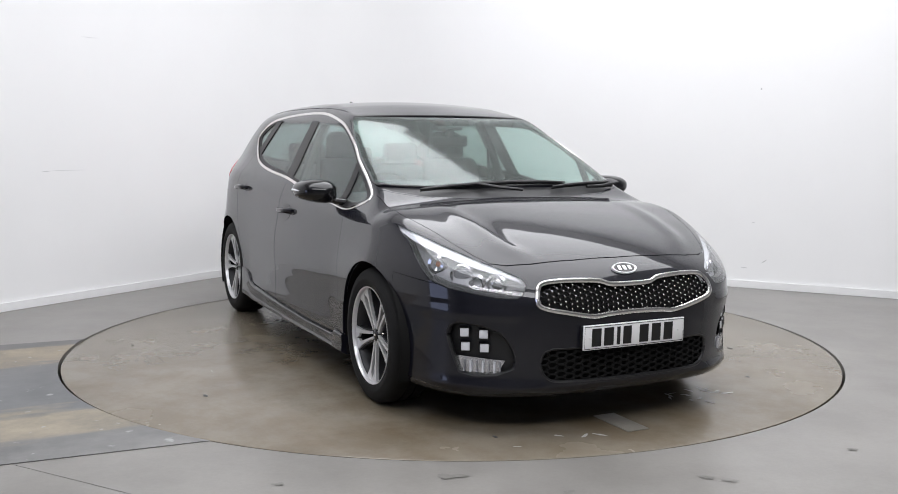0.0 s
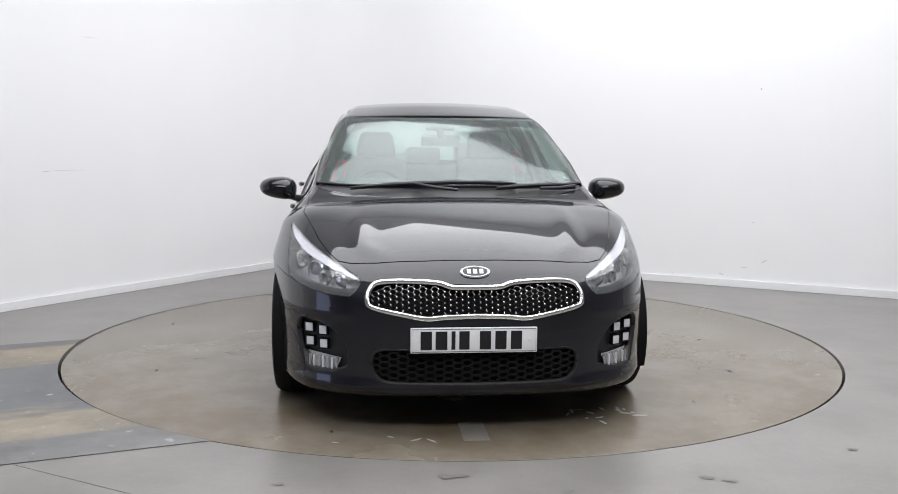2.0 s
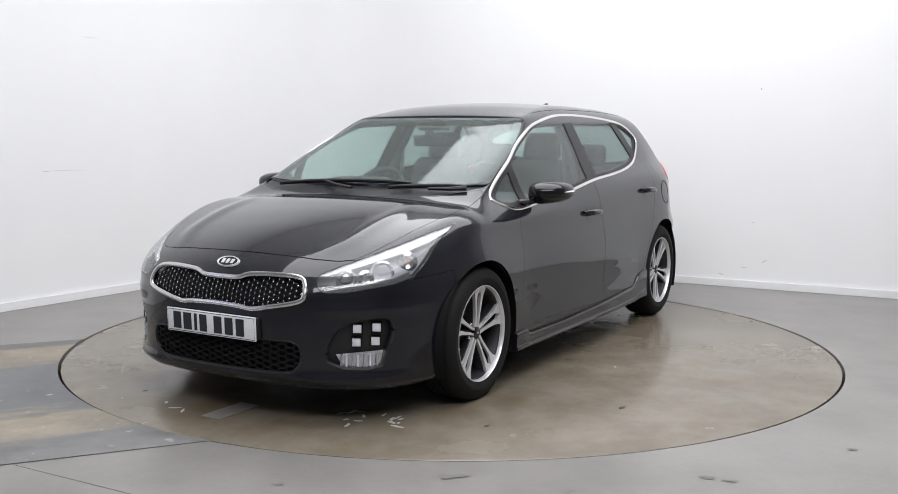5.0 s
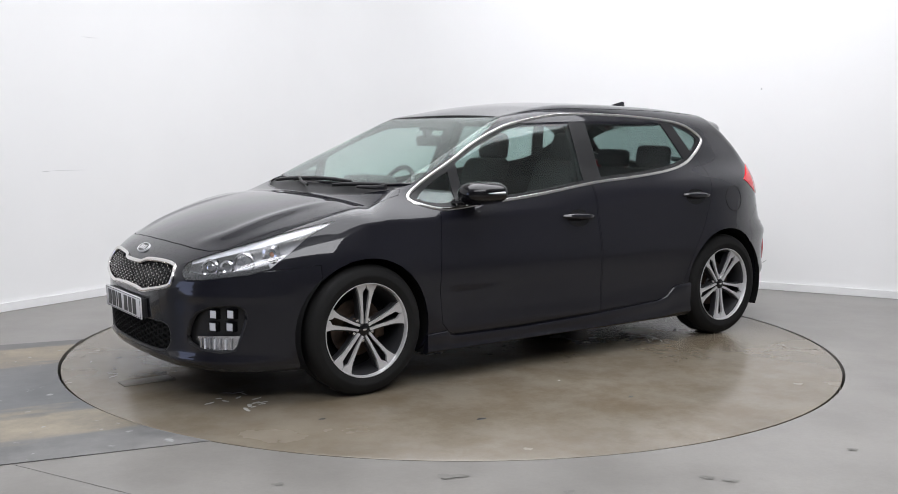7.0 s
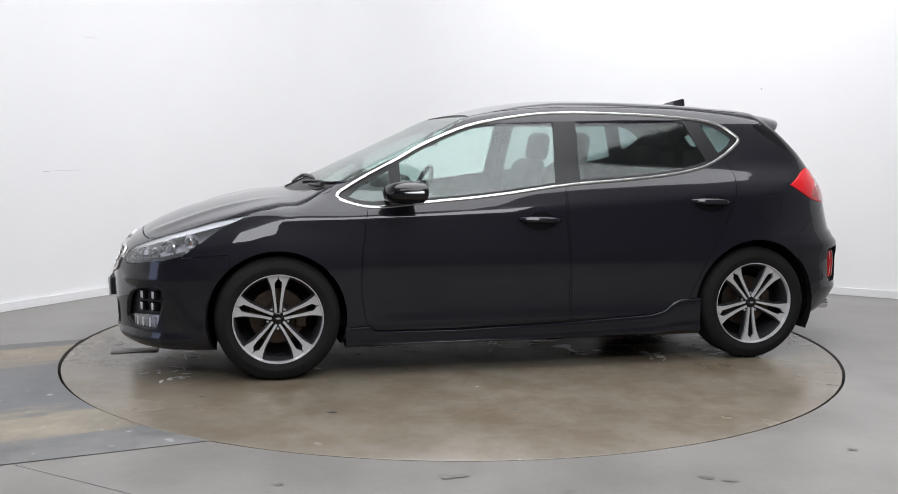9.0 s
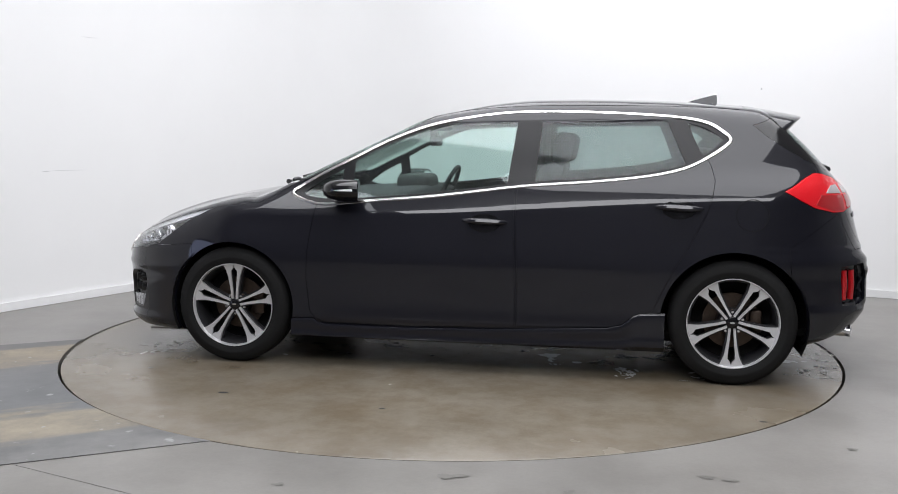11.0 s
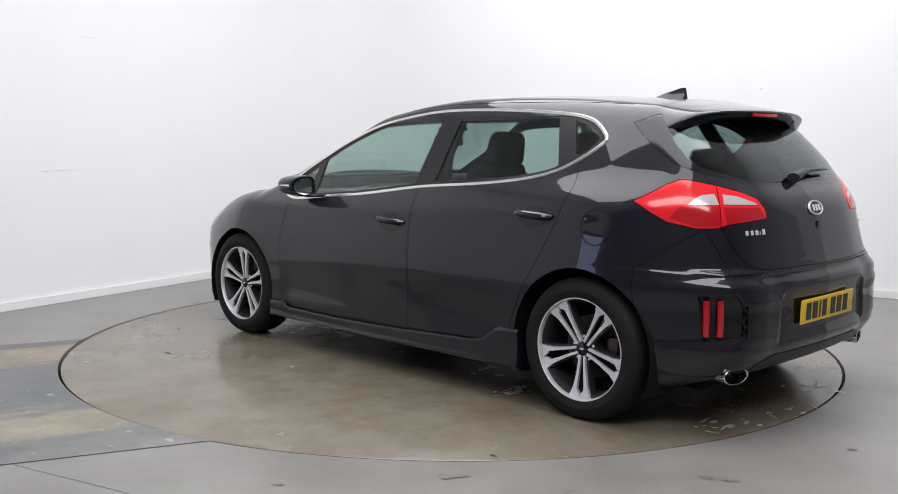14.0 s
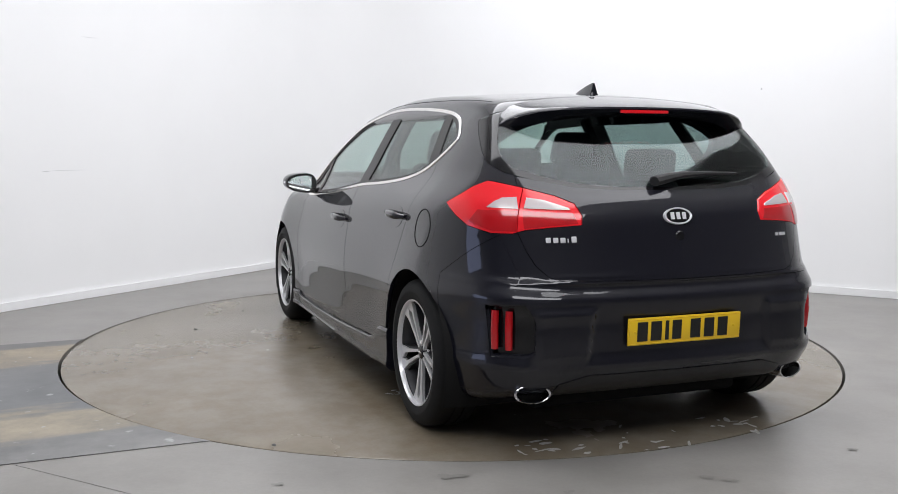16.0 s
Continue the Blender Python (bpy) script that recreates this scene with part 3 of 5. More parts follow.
# outlines on the skin
DLO = [(1.013, .929), (.924, .89), (.805, .874), (.548, .898), (.286, .92), (.063, .946), (-.253, .986), (-.604, 1.012), (-.884, 1.043), (-1.067, 1.084), (-1.185, 1.141), (-1.269, 1.197), (-1.302, 1.236), (-1.251, 1.285), (-1.187, 1.32), (-1.066, 1.345), (-.839, 1.363), (-.597, 1.373), (-.325, 1.376), (-.089, 1.364), (.178, 1.323), (.343, 1.279), (.539, 1.198), (.669, 1.129), (.827, 1.049), (.951, .98)]
DLO_S = [tuple(p) for p in smooth_line(DLO, 3, True)]
dlo = on_side(DLO_S)
BELT = [p for p in DLO[2:11]]
f_door = on_side([(.86, .879)] + [(a, b) for a, b in BELT if a > -.2 and a < .82] + [(-.215, .981), (-.210, .80), (-.222, .60), (-.228, .256), (.1, .245), (.388, .238), (.80, .240), (.85, .262), (.885, .30), (.904, .472), (.898, .62), (.88, .76)])
r_door = on_side([(-.222, .982)] + [(a, b) for a, b in BELT if a < -.3] + [(-1.205, 1.10), (-1.222, 1.03), (-1.21, .96), (-1.181, .865), (-1.10, .70), (-1.02, .57), (-.965, .45), (-.93, .37), (-.875, .33), (-.837, .312), (-.79, .288), (-.70, .277), (-.251, .258), (-.236, .258), (-.230, .60), (-.218, .80)])
ws = on_top([(1.10, -.15), (1.10, 0), (1.085, .3), (1.05, .5), (1.0, .66), (.955, .697), (.88, .693), (.68, .67), (.47, .629), (.33, .585), (.27, .555), (.235, .3), (.225, 0), (.225, -.15)])
cowl = on_top([(1.232, -.15), (1.232, 0), (1.212, .3), (1.15, .52), (1.075, .655), (1.02, .695), (.96, .703), (1.005, .664), (1.055, .5), (1.09, .3), (1.105, 0), (1.105, -.15)])
hood = on_top([(2.030, -.15), (2.030, 0), (2.022, .21), (1.998, .41), (1.968, .512), (1.93, .57), (1.86, .612), (1.737, .66), (1.565, .703), (1.40, .744), (1.25, .735), (1.05, .728), (1.03, .70), (1.08, .66), (1.155, .525), (1.216, .302), (1.237, 0), (1.237, -.15)], .9)
HEAD = [(1.395, .740, .845), (1.565, .700, .811), (1.737, .656, .766), (1.878, .600, .724), (1.968, .539, .692), (2.043, .477, .658), (2.074, .473, .635), (2.086, .490, .600), (2.087, .522, .580), (2.043, .593, .581), (1.961, .683, .598), (1.878, .745, .611), (1.79, .784, .635), (1.70, .793, .698), (1.579, .779, .776), (1.45, .760, .828)]
HD = (.72, .69, 0)
head = Outline(HEAD, HD)
TAIL = [(-1.517, .789, .980), (-1.581, .762, 1.014), (-1.647, .734, 1.051), (-1.705, .704, 1.074), (-1.738, .683, 1.070), (-1.807, .604, 1.050), (-1.868, .496, 1.020), (-1.904, .428, .991), (-1.935, .408, .945), (-1.946, .415, .908), (-1.925, .529, .899), (-1.887, .627, .888), (-1.863, .668, .874), (-1.800, .732, .873), (-1.698, .788, .898), (-1.617, .801, .935)]
TD = (-.75, .66, 0)
tail = Outline(TAIL, TD)
grille_half = [(.018, .623), (.10, .625), (.161, .641), (.304, .646), (.405, .638), (.437, .612), (.447, .572), (.425, .544), (.300, .517), (.205, .502), (.135, .508), (.018, .512)]
grille = on_front([(-.1, .623)] + grille_half + [(-.1, .512)])
low_grille = on_front([(-.1, .375), (.30, .373), (.40, .366), (.428, .34), (.432, .29), (.41, .25), (.36, .228), (.2, .224), (-.1, .224)])
POD = [(2.078, .544, .392), (2.062, .577, .437), (2.018, .634, .466), (1.93, .715, .478), (1.895, .742, .46), (1.886, .748, .41), (1.904, .733, .332), (1.928, .713, .260), (1.982, .667, .249), (2.043, .591, .256), (2.081, .529, .285), (2.086, .525, .34)]
PD = (.8, .6, 0)
pod = Outline(POD, PD)
REAR_POD = [(-1.84, .767, .606), (-1.96, .652, .621), (-1.985, .618, .56), (-1.985, .618, .43), (-1.95, .66, .408), (-1.862, .755, .408)]
rear_pod = Outline(REAR_POD, (-.7, .71, 0))
RG = [(-1.42, .628, 1.31), (-1.480, .652, 1.254), (-1.578, .677, 1.183), (-1.655, .683, 1.135), (-1.739, .649, 1.102), (-1.813, .538, 1.069), (-1.859, .407, 1.045), (-1.884, .236, 1.034), (-1.892, 0, 1.031), (-1.892, -.25, 1.031), (-1.56, -.25, 1.36), (-1.56, 0, 1.36), (-1.53, .3, 1.355), (-1.46, .55, 1.345)]
rear_glass = Outline(RG, (-.85, .53, 0))
hatch = on_rear([(-.15, 1.037), (0, 1.037), (.236, 1.040), (.407, 1.051), (.538, 1.075), (.62, 1.092), (.624, 1.003), (.655, .881), (.632, .81), (.606, .757), (.565, .716), (.52, .703), (.3, .697), (0, .694), (-.15, .694)])
f_bumper = on_side([(1.545, -.1), (1.555, .30), (1.562, .648), (1.754, .632), (1.90, .62), (1.915, .70), (1.98, .74), (2.4, .9), (2.4, -.1)])
r_bumper = on_side([(-1.59, -.1), (-1.60, .50), (-1.585, .70), (-1.83, .87), (-1.93, .688), (-2.3, .688), (-2.3, -.1)])
SKIRT_TOP = [(.985, .262), (.862, .268), (.838, .246), (.80, .238), (.388, .234), (-.1, .247), (-.70, .277), (-.775, .295), (-.832, .342), (-.87, .356), (-.988, .362)]
skirt_o = on_side([(.985, .10)] + SKIRT_TOP + [(-.988, .10)])


def arch(x):
    return prism(circle(x, HUB_Z, .349 if x > 0 else .362), "y", .5, 1.3)



G = .0027

# main skin: wings, pillars, roof and quarters
SHELL = shell_mesh()
skin = boolean(SHELL, [arch(1.325), arch(-1.325)] + [o.solid() for o in (dlo, f_door, r_door, skirt_o)] + [o.solid(.35, .7) for o in (ws, cowl)] + [hood.solid(.3, .5)]
               + [o.solid() for o in (head, tail, rear_glass, hatch)] + [f_bumper.solid(.85, .4), r_bumper.solid(.85, .4)], "DIFFERENCE")


def skin_part(name, me, material, parent, label="", lift=0.0):
    ob = part(name, me, material, parent, label)
    if lift == 0:
        set_normals(ob.data)
    return ob


def both(name, me, material, parents, label="", lift=0.0):
    """A left part and its mirror image."""
    a = skin_part(name, me, material, parents[0], label, lift)
    b = skin_part(name, mirrored(me), material, parents[1], label, lift)
    return a, b


CC = (car, car)
body = skin_part("body", fused(skin), PAINT, car)
bonnet = skin_part("bonnet", fused(hood.grown(-G).panel(back=.3)), PAINT, car)
fb = f_bumper.grown(-G).panel(back=.85)
fb = boolean(fb, [arch(1.325), hood.grown(G).solid(.3, .5)] + [o.solid() for o in (head, grille, low_grille, pod)], "DIFFERENCE")
front_bumper = skin_part("front_bumper", fused(fb), PAINT, car)
rb = r_bumper.grown(-G).panel(back=.85)
rb = boolean(rb, [arch(-1.325), hatch.grown(.001).solid(), tail.solid(), rear_pod.solid()], "DIFFERENCE")
rear_bumper = skin_part("rear_bumper", fused(rb), PAINT, car)
hp = boolean(hatch.grown(-G).panel(), [tail.solid()], "DIFFERENCE")
tailgate = skin_part("tailgate", fused(hp), PAINT, car)
cowl_p = skin_part("cowl_panel", fused(cowl.panel(-.012, .01, .35)), BLACK, car, lift=1)
screen = skin_part("windscreen", fused(ws.grown(-.001).panel(-.002, .005, .35)), SCREEN, car, "clear green-tinted windscreen", 1)
back_window = skin_part("rear_window", fused(rear_glass.grown(-.002).panel(-.002, .005)), PRIVACY, car, "dark tinted rear window", 1)
for o in (screen, back_window):
    o.visible_shadow = False

fb_ = Outline([(-1.50, .56, 1.32), (-1.56, .590, 1.22), (-1.64, .605, 1.155), (-1.70, .59, 1.122), (-1.80, .50, 1.087), (-1.86, .39, 1.062), (-1.885, .236, 1.049), (-1.893, 0, 1.046), (-1.893, -.25, 1.046), (-1.56, -.25, 1.42), (-1.5, .3, 1.42)], (-.85, .53, 0))
part("rear_window_border", fused(boolean(rear_glass.grown(-.0022).panel(-.0006, .009), [fb_.solid()], "DIFFERENCE")), GLOSS, car)
seal = ws.p2 @ np.stack([ws.a[:2], ws.b[:2]])
seal = seal[seal[:, 1] > -.01]
half = smooth_line(seal, 3)
part("windscreen_seal", tube(top_at(np.concatenate([half, half[::-1] * [1, -1]]), -.004), .0075, 8, True, .6), BLACK, car)

# doors with windows, frames and handles
fd = both("front_door", boolean(f_door.grown(-G).panel(), [skirt_o.solid()], "DIFFERENCE"), PAINT, CC)
rd = both("rear_door", boolean(r_door.grown(-G).panel(), [arch(-1.325), skirt_o.solid()], "DIFFERENCE"), PAINT, CC)


def side_skirt():
    """A sill cover: a lit upper lip, a hollow face and a lower edge."""
    top = dense(SKIRT_TOP, .03, False)
    P = side_at([(p[0], p[1]) for p in top])
    face = [(-.006, 0), (.006, .0), (.0115, .03), (.0135, .09), (.0125, .28), (.0115, .50), (.0125, .68), (.0165, .80), (.015, .87), (-.012, 1.0), (-.10, 1.0)]
    y0 = np.minimum(P[:, 1], .880)
    rows = [[(p[0], y + d, p[1] - .003 - f * (p[1] - .160)) for d, f in face] for p, y in zip(top, y0)]
    n = len(face)
    verts = [v for r in rows for v in r]
    faces = [(i * n + k, i * n + k + 1, (i + 1) * n + k + 1, (i + 1) * n + k) for i in range(len(rows) - 1) for k in range(n - 1)]
    faces += [list(range(n)), [(len(rows) - 1) * n + k for k in range(n)]]
    bm = from_lists(verts, faces)
    bmesh.ops.recalc_face_normals(bm, faces=bm.faces)
    me = bpy.data.meshes.new("skirt")
    bm.to_mesh(me)
    bm.free()
    return me


both("side_skirt", side_skirt(), PAINT, CC, lift=1)

inner = [tuple(p) for p in offset_poly(DLO_S, -.020)]
front_glass = clip_poly(clip_poly(inner, .675, 1.0, -1, 0), -.205, 1.34, 1, .11)
tri_glass = [(.735, .912), (.735, 1.060), (.80, 1.030), (.87, .990), (.93, .948), (.955, .930), (.92, .914), (.83, .903)]
rear_pane = clip_poly(clip_poly(offset_poly(DLO_S, -.022).tolist(), -.325, 1.2, -1, -.08), -.985, 1.33, 1, -.42)
quart_glass = [(-1.085, 1.322), (-1.17, 1.296), (-1.232, 1.262), (-1.262, 1.236), (-1.235, 1.203), (-1.178, 1.162), (-1.155, 1.165)]
panes = [on_side(dense(p, .05)) for p in (front_glass, tri_glass, rear_pane, quart_glass)]
fr = dlo.grown(-.001).panel(-.004, .012)
fr = boolean(fr, [p.solid() for p in panes], "DIFFERENCE")
both("window_surround", fr, SURROUND, CC, lift=1)
for o, owner, nm, ml in ((panes[0], fd, "window", GLASS), (panes[1], CC, "quarter_window", GLASS), (panes[2], rd, "window", PRIVACY), (panes[3], CC, "quarter_window", PRIVACY)):
    for w in both(nm, o.grown(.0005).panel(-.008, .004), ml, owner, lift=1):
        w.visible_shadow = False
line = side_at(DLO_S, .001)
trim = tube(line, .0092, 8, True, .55, (0, 1, .3))
tm = bpy.data.meshes.new("trim")
trim.to_mesh(tm)
trim.free()
both("window_trim", tm, SATIN, CC, "bright chrome window trim", 1)


def to_mesh(bm):
    me = bpy.data.meshes.new("m")
    bmesh.ops.recalc_face_normals(bm, faces=bm.faces)
    bm.to_mesh(me)
    bm.free()
    return me


def handle(x, z, owners):
    n = 13
    P = side_at([(x + .112 - .224 * k / (n - 1), z + .004 - .008 * k / (n - 1)) for k in range(n)])
    pts, rad = [], []
    for k in range(n):
        t = k / (n - 1) * 2 - 1
        pts.append(P[k] + np.array([0, .030 * (1 - t ** 4) + .002, 0]))
        rad.append(.009 + .010 * (1 - abs(t) ** 3))
    both("handle", to_mesh(tube(pts, rad, 10, False, .95, (0, 0, 1))), PAINT, owners, lift=1)
    # A thin black oval laid on the door paints the handle cup's shade.
    cup = on_side([(x + a * .082, z - .010 + b * .048) for a, b in circle(0, 0, 1, 24)])
    both("handle_shade_oval", cup.panel(.0012, .004), GLOSS, owners, lift=1)


handle(-.060, .805, fd)
handle(-1.045, .894, rd)
flap = Outline([(-1.40 + .078 * a, .86, .862 + .078 * b) for a, b in circle(0, 0, 1, 40)], (0, 1, 0))
ring = side_at(offset_poly(flap.p2 * [-1 if flap.a[0] < 0 else 1, 1], 0), .0002)
part("fuel_flap", tube(ring, .0022, 6, True), DARK, car)

# door mirrors
def mirror():
    bm = bmesh.new()
    bmesh.ops.create_uvsphere(bm, u_segments=36, v_segments=20, radius=1)
    for v in bm.verts:
        p = v.co
        r = (abs(p.x) ** 2.6 + abs(p.y) ** 2.6 + abs(p.z) ** 2.6) ** (1 / 2.6)
        p = p / r
        x = max(p.x, -.42)
        z = p.z * (.062 if p.z > 0 else .056) * (1 - .18 * p.y)
        v.co = Vector((.655 + x * .135 - p.y * .018, .918 + p.y * .100, .954 + z + p.y * .006))
    return bm


mm = both("door_mirror", to_mesh(mirror()), GLOSS, fd, "gloss black door mirror with side repeater", 1)
mg = bmesh.new()
bmesh.ops.create_circle(mg, cap_ends=True, segments=28, radius=1)
for v in mg.verts:
    a = v.co.copy()
    v.co = Vector((.5965 - a.x * .018, .918 + a.x * .086, .955 + a.y * .046 * (1 - .15 * a.x)))
both("mirror_glass", to_mesh(mg), MIRROR, mm, lift=1)
rep = tube([(.775 - .17 * t ** 2.2, .93 + .0885 * math.sin(t * 1.5), .959 + .003 * t) for t in np.linspace(0.15, 1, 12)], [.004 + .004 * t for t in np.linspace(0, 1, 12)], 8, False, .8)
both("repeater_lamp", to_mesh(rep), LENS, mm, lift=1)
stem = tube([(.745, .775, .900), (.725, .82, .906), (.70, .87, .925)], [.03, .026, .03], 10, False, .7)
both("mirror_foot", to_mesh(stem), GLOSS, mm, lift=1)


# wheels
def ring_plate(pts, y0, y1):
    """A flat outline in (x, z) made into a slab between two depths."""
    return prism(pts, "y", y0, y1)


def at_angle(r, w, a):
    return (r * math.cos(a) - w * math.sin(a), r * math.sin(a) + w * math.cos(a))


def spoke_half(a, s, grow=0.0):
    rs = [.030, .07, .10, .13, .16, .185, .208, .220]
    outer = [.018, .0205, .0245, .0295, .035, .0435, .054, .068]
    slot = [.006, .0085, .0115, .0145, .0172, .0185, .0185, .017]
    o = [at_angle(r, s * (w + grow), a) for r, w in zip(rs, outer)]
    i = [at_angle(r, s * w, a) for r, w in zip(rs, slot)]
    i[-1] = at_angle(rs[-1], 0, a)
    i[-2] = at_angle(rs[-2] - .006, s * .004, a)
    return o + i[::-1]


def wheel(x, side, turn):
    w = new("wheel")
    w.parent = car
    w.matrix_basis = pose(x, side * .785, HUB_Z, 0, 0, 0 if side > 0 else 180)
    part("tyre", spin([(.222, -.10), (.232, -.108), (.26, -.113), (.29, -.11), (.309, -.098), (.3165, -.08), (.318, -.06), (.318, -.042), (.312, -.040), (.312, -.034), (.318, -.032), (.318, .0), (.312, .002), (.312, .008), (.318, .010), (.318, .045), (.3165, .06), (.311, .074), (.302, .086), (.288, .094), (.268, .097), (.262, .0985), (.258, .097), (.24, .094), (.229, .088), (.222, .080)], 96), RUBBER, w, "black low-profile tyre")
    rim = part("rim", spin([(.2205, .070), (.2215, .078), (.2235, .088), (.2255, .0915), (.229, .0915), (.229, .085), (.222, .070)], 96), ALLOY, w, "machined silver and dark grey alloy rim")
    part("barrel", spin([(.226, .07), (.216, .066), (.208, .045), (.203, .0), (.203, -.09)], 72), ALLOY_DARK, rim)
    part("brake_disc", spin([(.0, .0), (.07, .0), (.075, -.02), (.142, -.02), (.142, -.034), (.07, -.034)], 48), STEEL, w)
    part("brake_caliper", box(-.15, -.09, -.05, .005, -.06, .06, .012), STEEL, w)
    part("back_plate", spin([(0, -.06), (.205, -.06)], 40), DARK, w)
    for k in range(5):
        a = radians(turn + 72 * k)
        sp = join(ring_plate(spoke_half(a, 1), .056, .070), ring_plate(spoke_half(a, -1), .056, .070))
        for v in sp.verts:
            r = math.hypot(v.co.x, v.co.z)
            v.co.y -= .012 * (1 - min(1, r / .19)) ** 1.0 - .004 * step(.19, .217, r)
        part("spoke", sp, ALLOY, rim)
        bk = join(ring_plate(spoke_half(a, 1, .008), .020, .0555), ring_plate(spoke_half(a, -1, .008), .020, .0555))
        for v in bk.verts:
            r = math.hypot(v.co.x, v.co.z)
            v.co.y -= .012 * (1 - min(1, r / .19)) - .004 * step(.19, .217, r)
        part("spoke_side", bk, ALLOY_DARK, rim)
        b = a + radians(36)
        bolt = spin([(0, .056), (.007, .055), (.0095, .051), (.0095, .02)], 12)
        bmesh.ops.translate(bolt, verts=bolt.verts, vec=(.054 * math.cos(b), -.006, .054 * math.sin(b)))
        part("wheel_bolt", bolt, CHROME, rim)
    part("hub", spin([(0, .040), (.03, .040), (.048, .036), (.060, .02), (.07, .0)], 40), ALLOY_DARK, rim)
    part("centre_cap", spin([(0, .064), (.024, .063), (.029, .06), (.030, .044)], 32), GLOSS, rim)
    lg = spin([(0, .0650), (.012, .0645)], 20)
    for v in lg.verts:
        v.co.z *= .45
    part("cap_badge", lg, CHROME, rim)
    return w


for x_, s_, t_ in ((1.325, 1, 91), (1.325, -1, -86), (-1.325, 1, 54), (-1.325, -1, 75)):
    wheel(x_, s_, t_)


def arch_liner(x):
    bm = bmesh.new()
    rows = []
    for k in range(25):
        a = radians(-25 + 230 * k / 24)
        c, s = math.cos(a), math.sin(a)
        rows.append([bm.verts.new((x + r * c, y, HUB_Z + r * s)) for r, y in (((.356, .868), (.366, .80), (.36, .48), (.05, .47)) if x > 0 else ((.368, .872), (.376, .80), (.37, .48), (.05, .47)))])
    for p, q in zip(rows, rows[1:]):
        for i in range(3):
            bm.faces.new((p[i], q[i], q[i + 1], p[i + 1]))
    return to_mesh(bm)


for x_ in (1.325, -1.325):
    me = arch_liner(x_)
    both("wheel_arch_liner", me, DARK, CC, lift=1)

# inner door skins hide the hollow body behind the shut lines
ln = shell_mesh(lambda m: (m[..., 0] < 1.02) & (m[..., 0] > -1.75) & (m[..., 2] < .90 + .06 * (m[..., 0] < -.2)) & (np.hypot(np.abs(m[..., 0]) - 1.325, m[..., 2] - HUB_Z) > .39), .004, -.03)
part("inner_lining", fused(ln), BLACK, car)
hl = shell_mesh(lambda m: (m[..., 0] < .16) & (m[..., 0] > -1.42) & (m[..., 2] > 1.385), .004, -.02)
part("headlining", fused(hl), HEADLINER, car)

# front lamps
hb = head.grown(-.001).panel(-.055, .006)
hl_parts = both("headlight", hb, LAMPGREY, CC, "clear headlight with white light strip", 1)
both("lamp_cover", head.grown(-G).panel(-.0005, .004), CLEAR, hl_parts, lift=1)
top_edge = [np.array(p) for p in HEAD[:6]]
band = [p.copy() for p in top_edge]
low = [np.array(p) for p in ((1.42, .758, .828), (1.56, .742, .782), (1.735, .70, .735), (1.878, .635, .697), (1.968, .562, .668), (2.043, .492, .642))]
both("light_strip", Outline(band + low[::-1], HD).grown(-.003).panel(-.010, .02), LENS, hl_parts, "white daytime light strip", 1)
both("lower_bezel", Outline([(2.086, .490, .602), (2.087, .522, .582), (2.043, .593, .583), (1.961, .683, .60), (1.878, .745, .613), (1.80, .782, .637), (1.80, .77, .655), (1.88, .735, .632), (1.96, .675, .62), (2.04, .59, .605), (2.07, .52, .61)], HD).panel(-.012, .02), TRIMGREY, hl_parts, lift=1)


def lamp_round(center, r, deep, material, name, lens=False, d=HD, rim=.012):
    dd, a, b = basis(d)
    bm = bmesh.new()
    n = 36
    prof = [(r, 0), (r + rim * .5, .006), (r + rim, 0), (r + rim, -deep)] if not lens else [(r * math.cos(t), r * .45 * math.sin(t) - .012) for t in np.linspace(0, math.pi / 2, 8)]
    rows = []
    for k in range(n):
        t = 2 * math.pi * k / n
        rows.append([bm.verts.new(Vector(np.array(center) + (a * math.cos(t) + b * math.sin(t)) * q + dd * h)) for q, h in prof])
    for k in range(n):
        for i in range(len(prof) - 1):
            bm.faces.new((rows[k][i], rows[(k + 1) % n][i], rows[(k + 1) % n][i + 1], rows[k][i + 1]))
    bmesh.ops.remove_doubles(bm, verts=bm.verts, dist=1e-6)
    return both(name, to_mesh(bm), material, hl_parts, lift=1)


def inward(p, k):
    q = np.array([p], float)
    return (q - grad(q) * k)[0]


PC = inward((1.879, .681, .680), .035)
lamp_round(PC, .040, .03, REFLECTOR, "projector_ring")
lamp_round(PC, .038, .02, BULB_GLASS, "projector_lens", True)
RC = inward((2.000, .575, .648), .03)
lamp_round(RC, .030, .03, REFLECTOR, "reflector_ring", rim=.016)
lamp_round(RC, .03, .02, REFLECTOR, "reflector_bowl", True)
MC = inward((1.945, .640, .655), .03)
lamp_round(MC, .016, .03, REFLECTOR, "reflector_ring", rim=.02)
AC = inward((1.765, .745, .712), .025)
lamp_round(AC, .012, .02, AMBER, "indicator_bulb", True)
lamp_round(AC, .014, .02, REFLECTOR, "indicator_bowl", rim=.03)

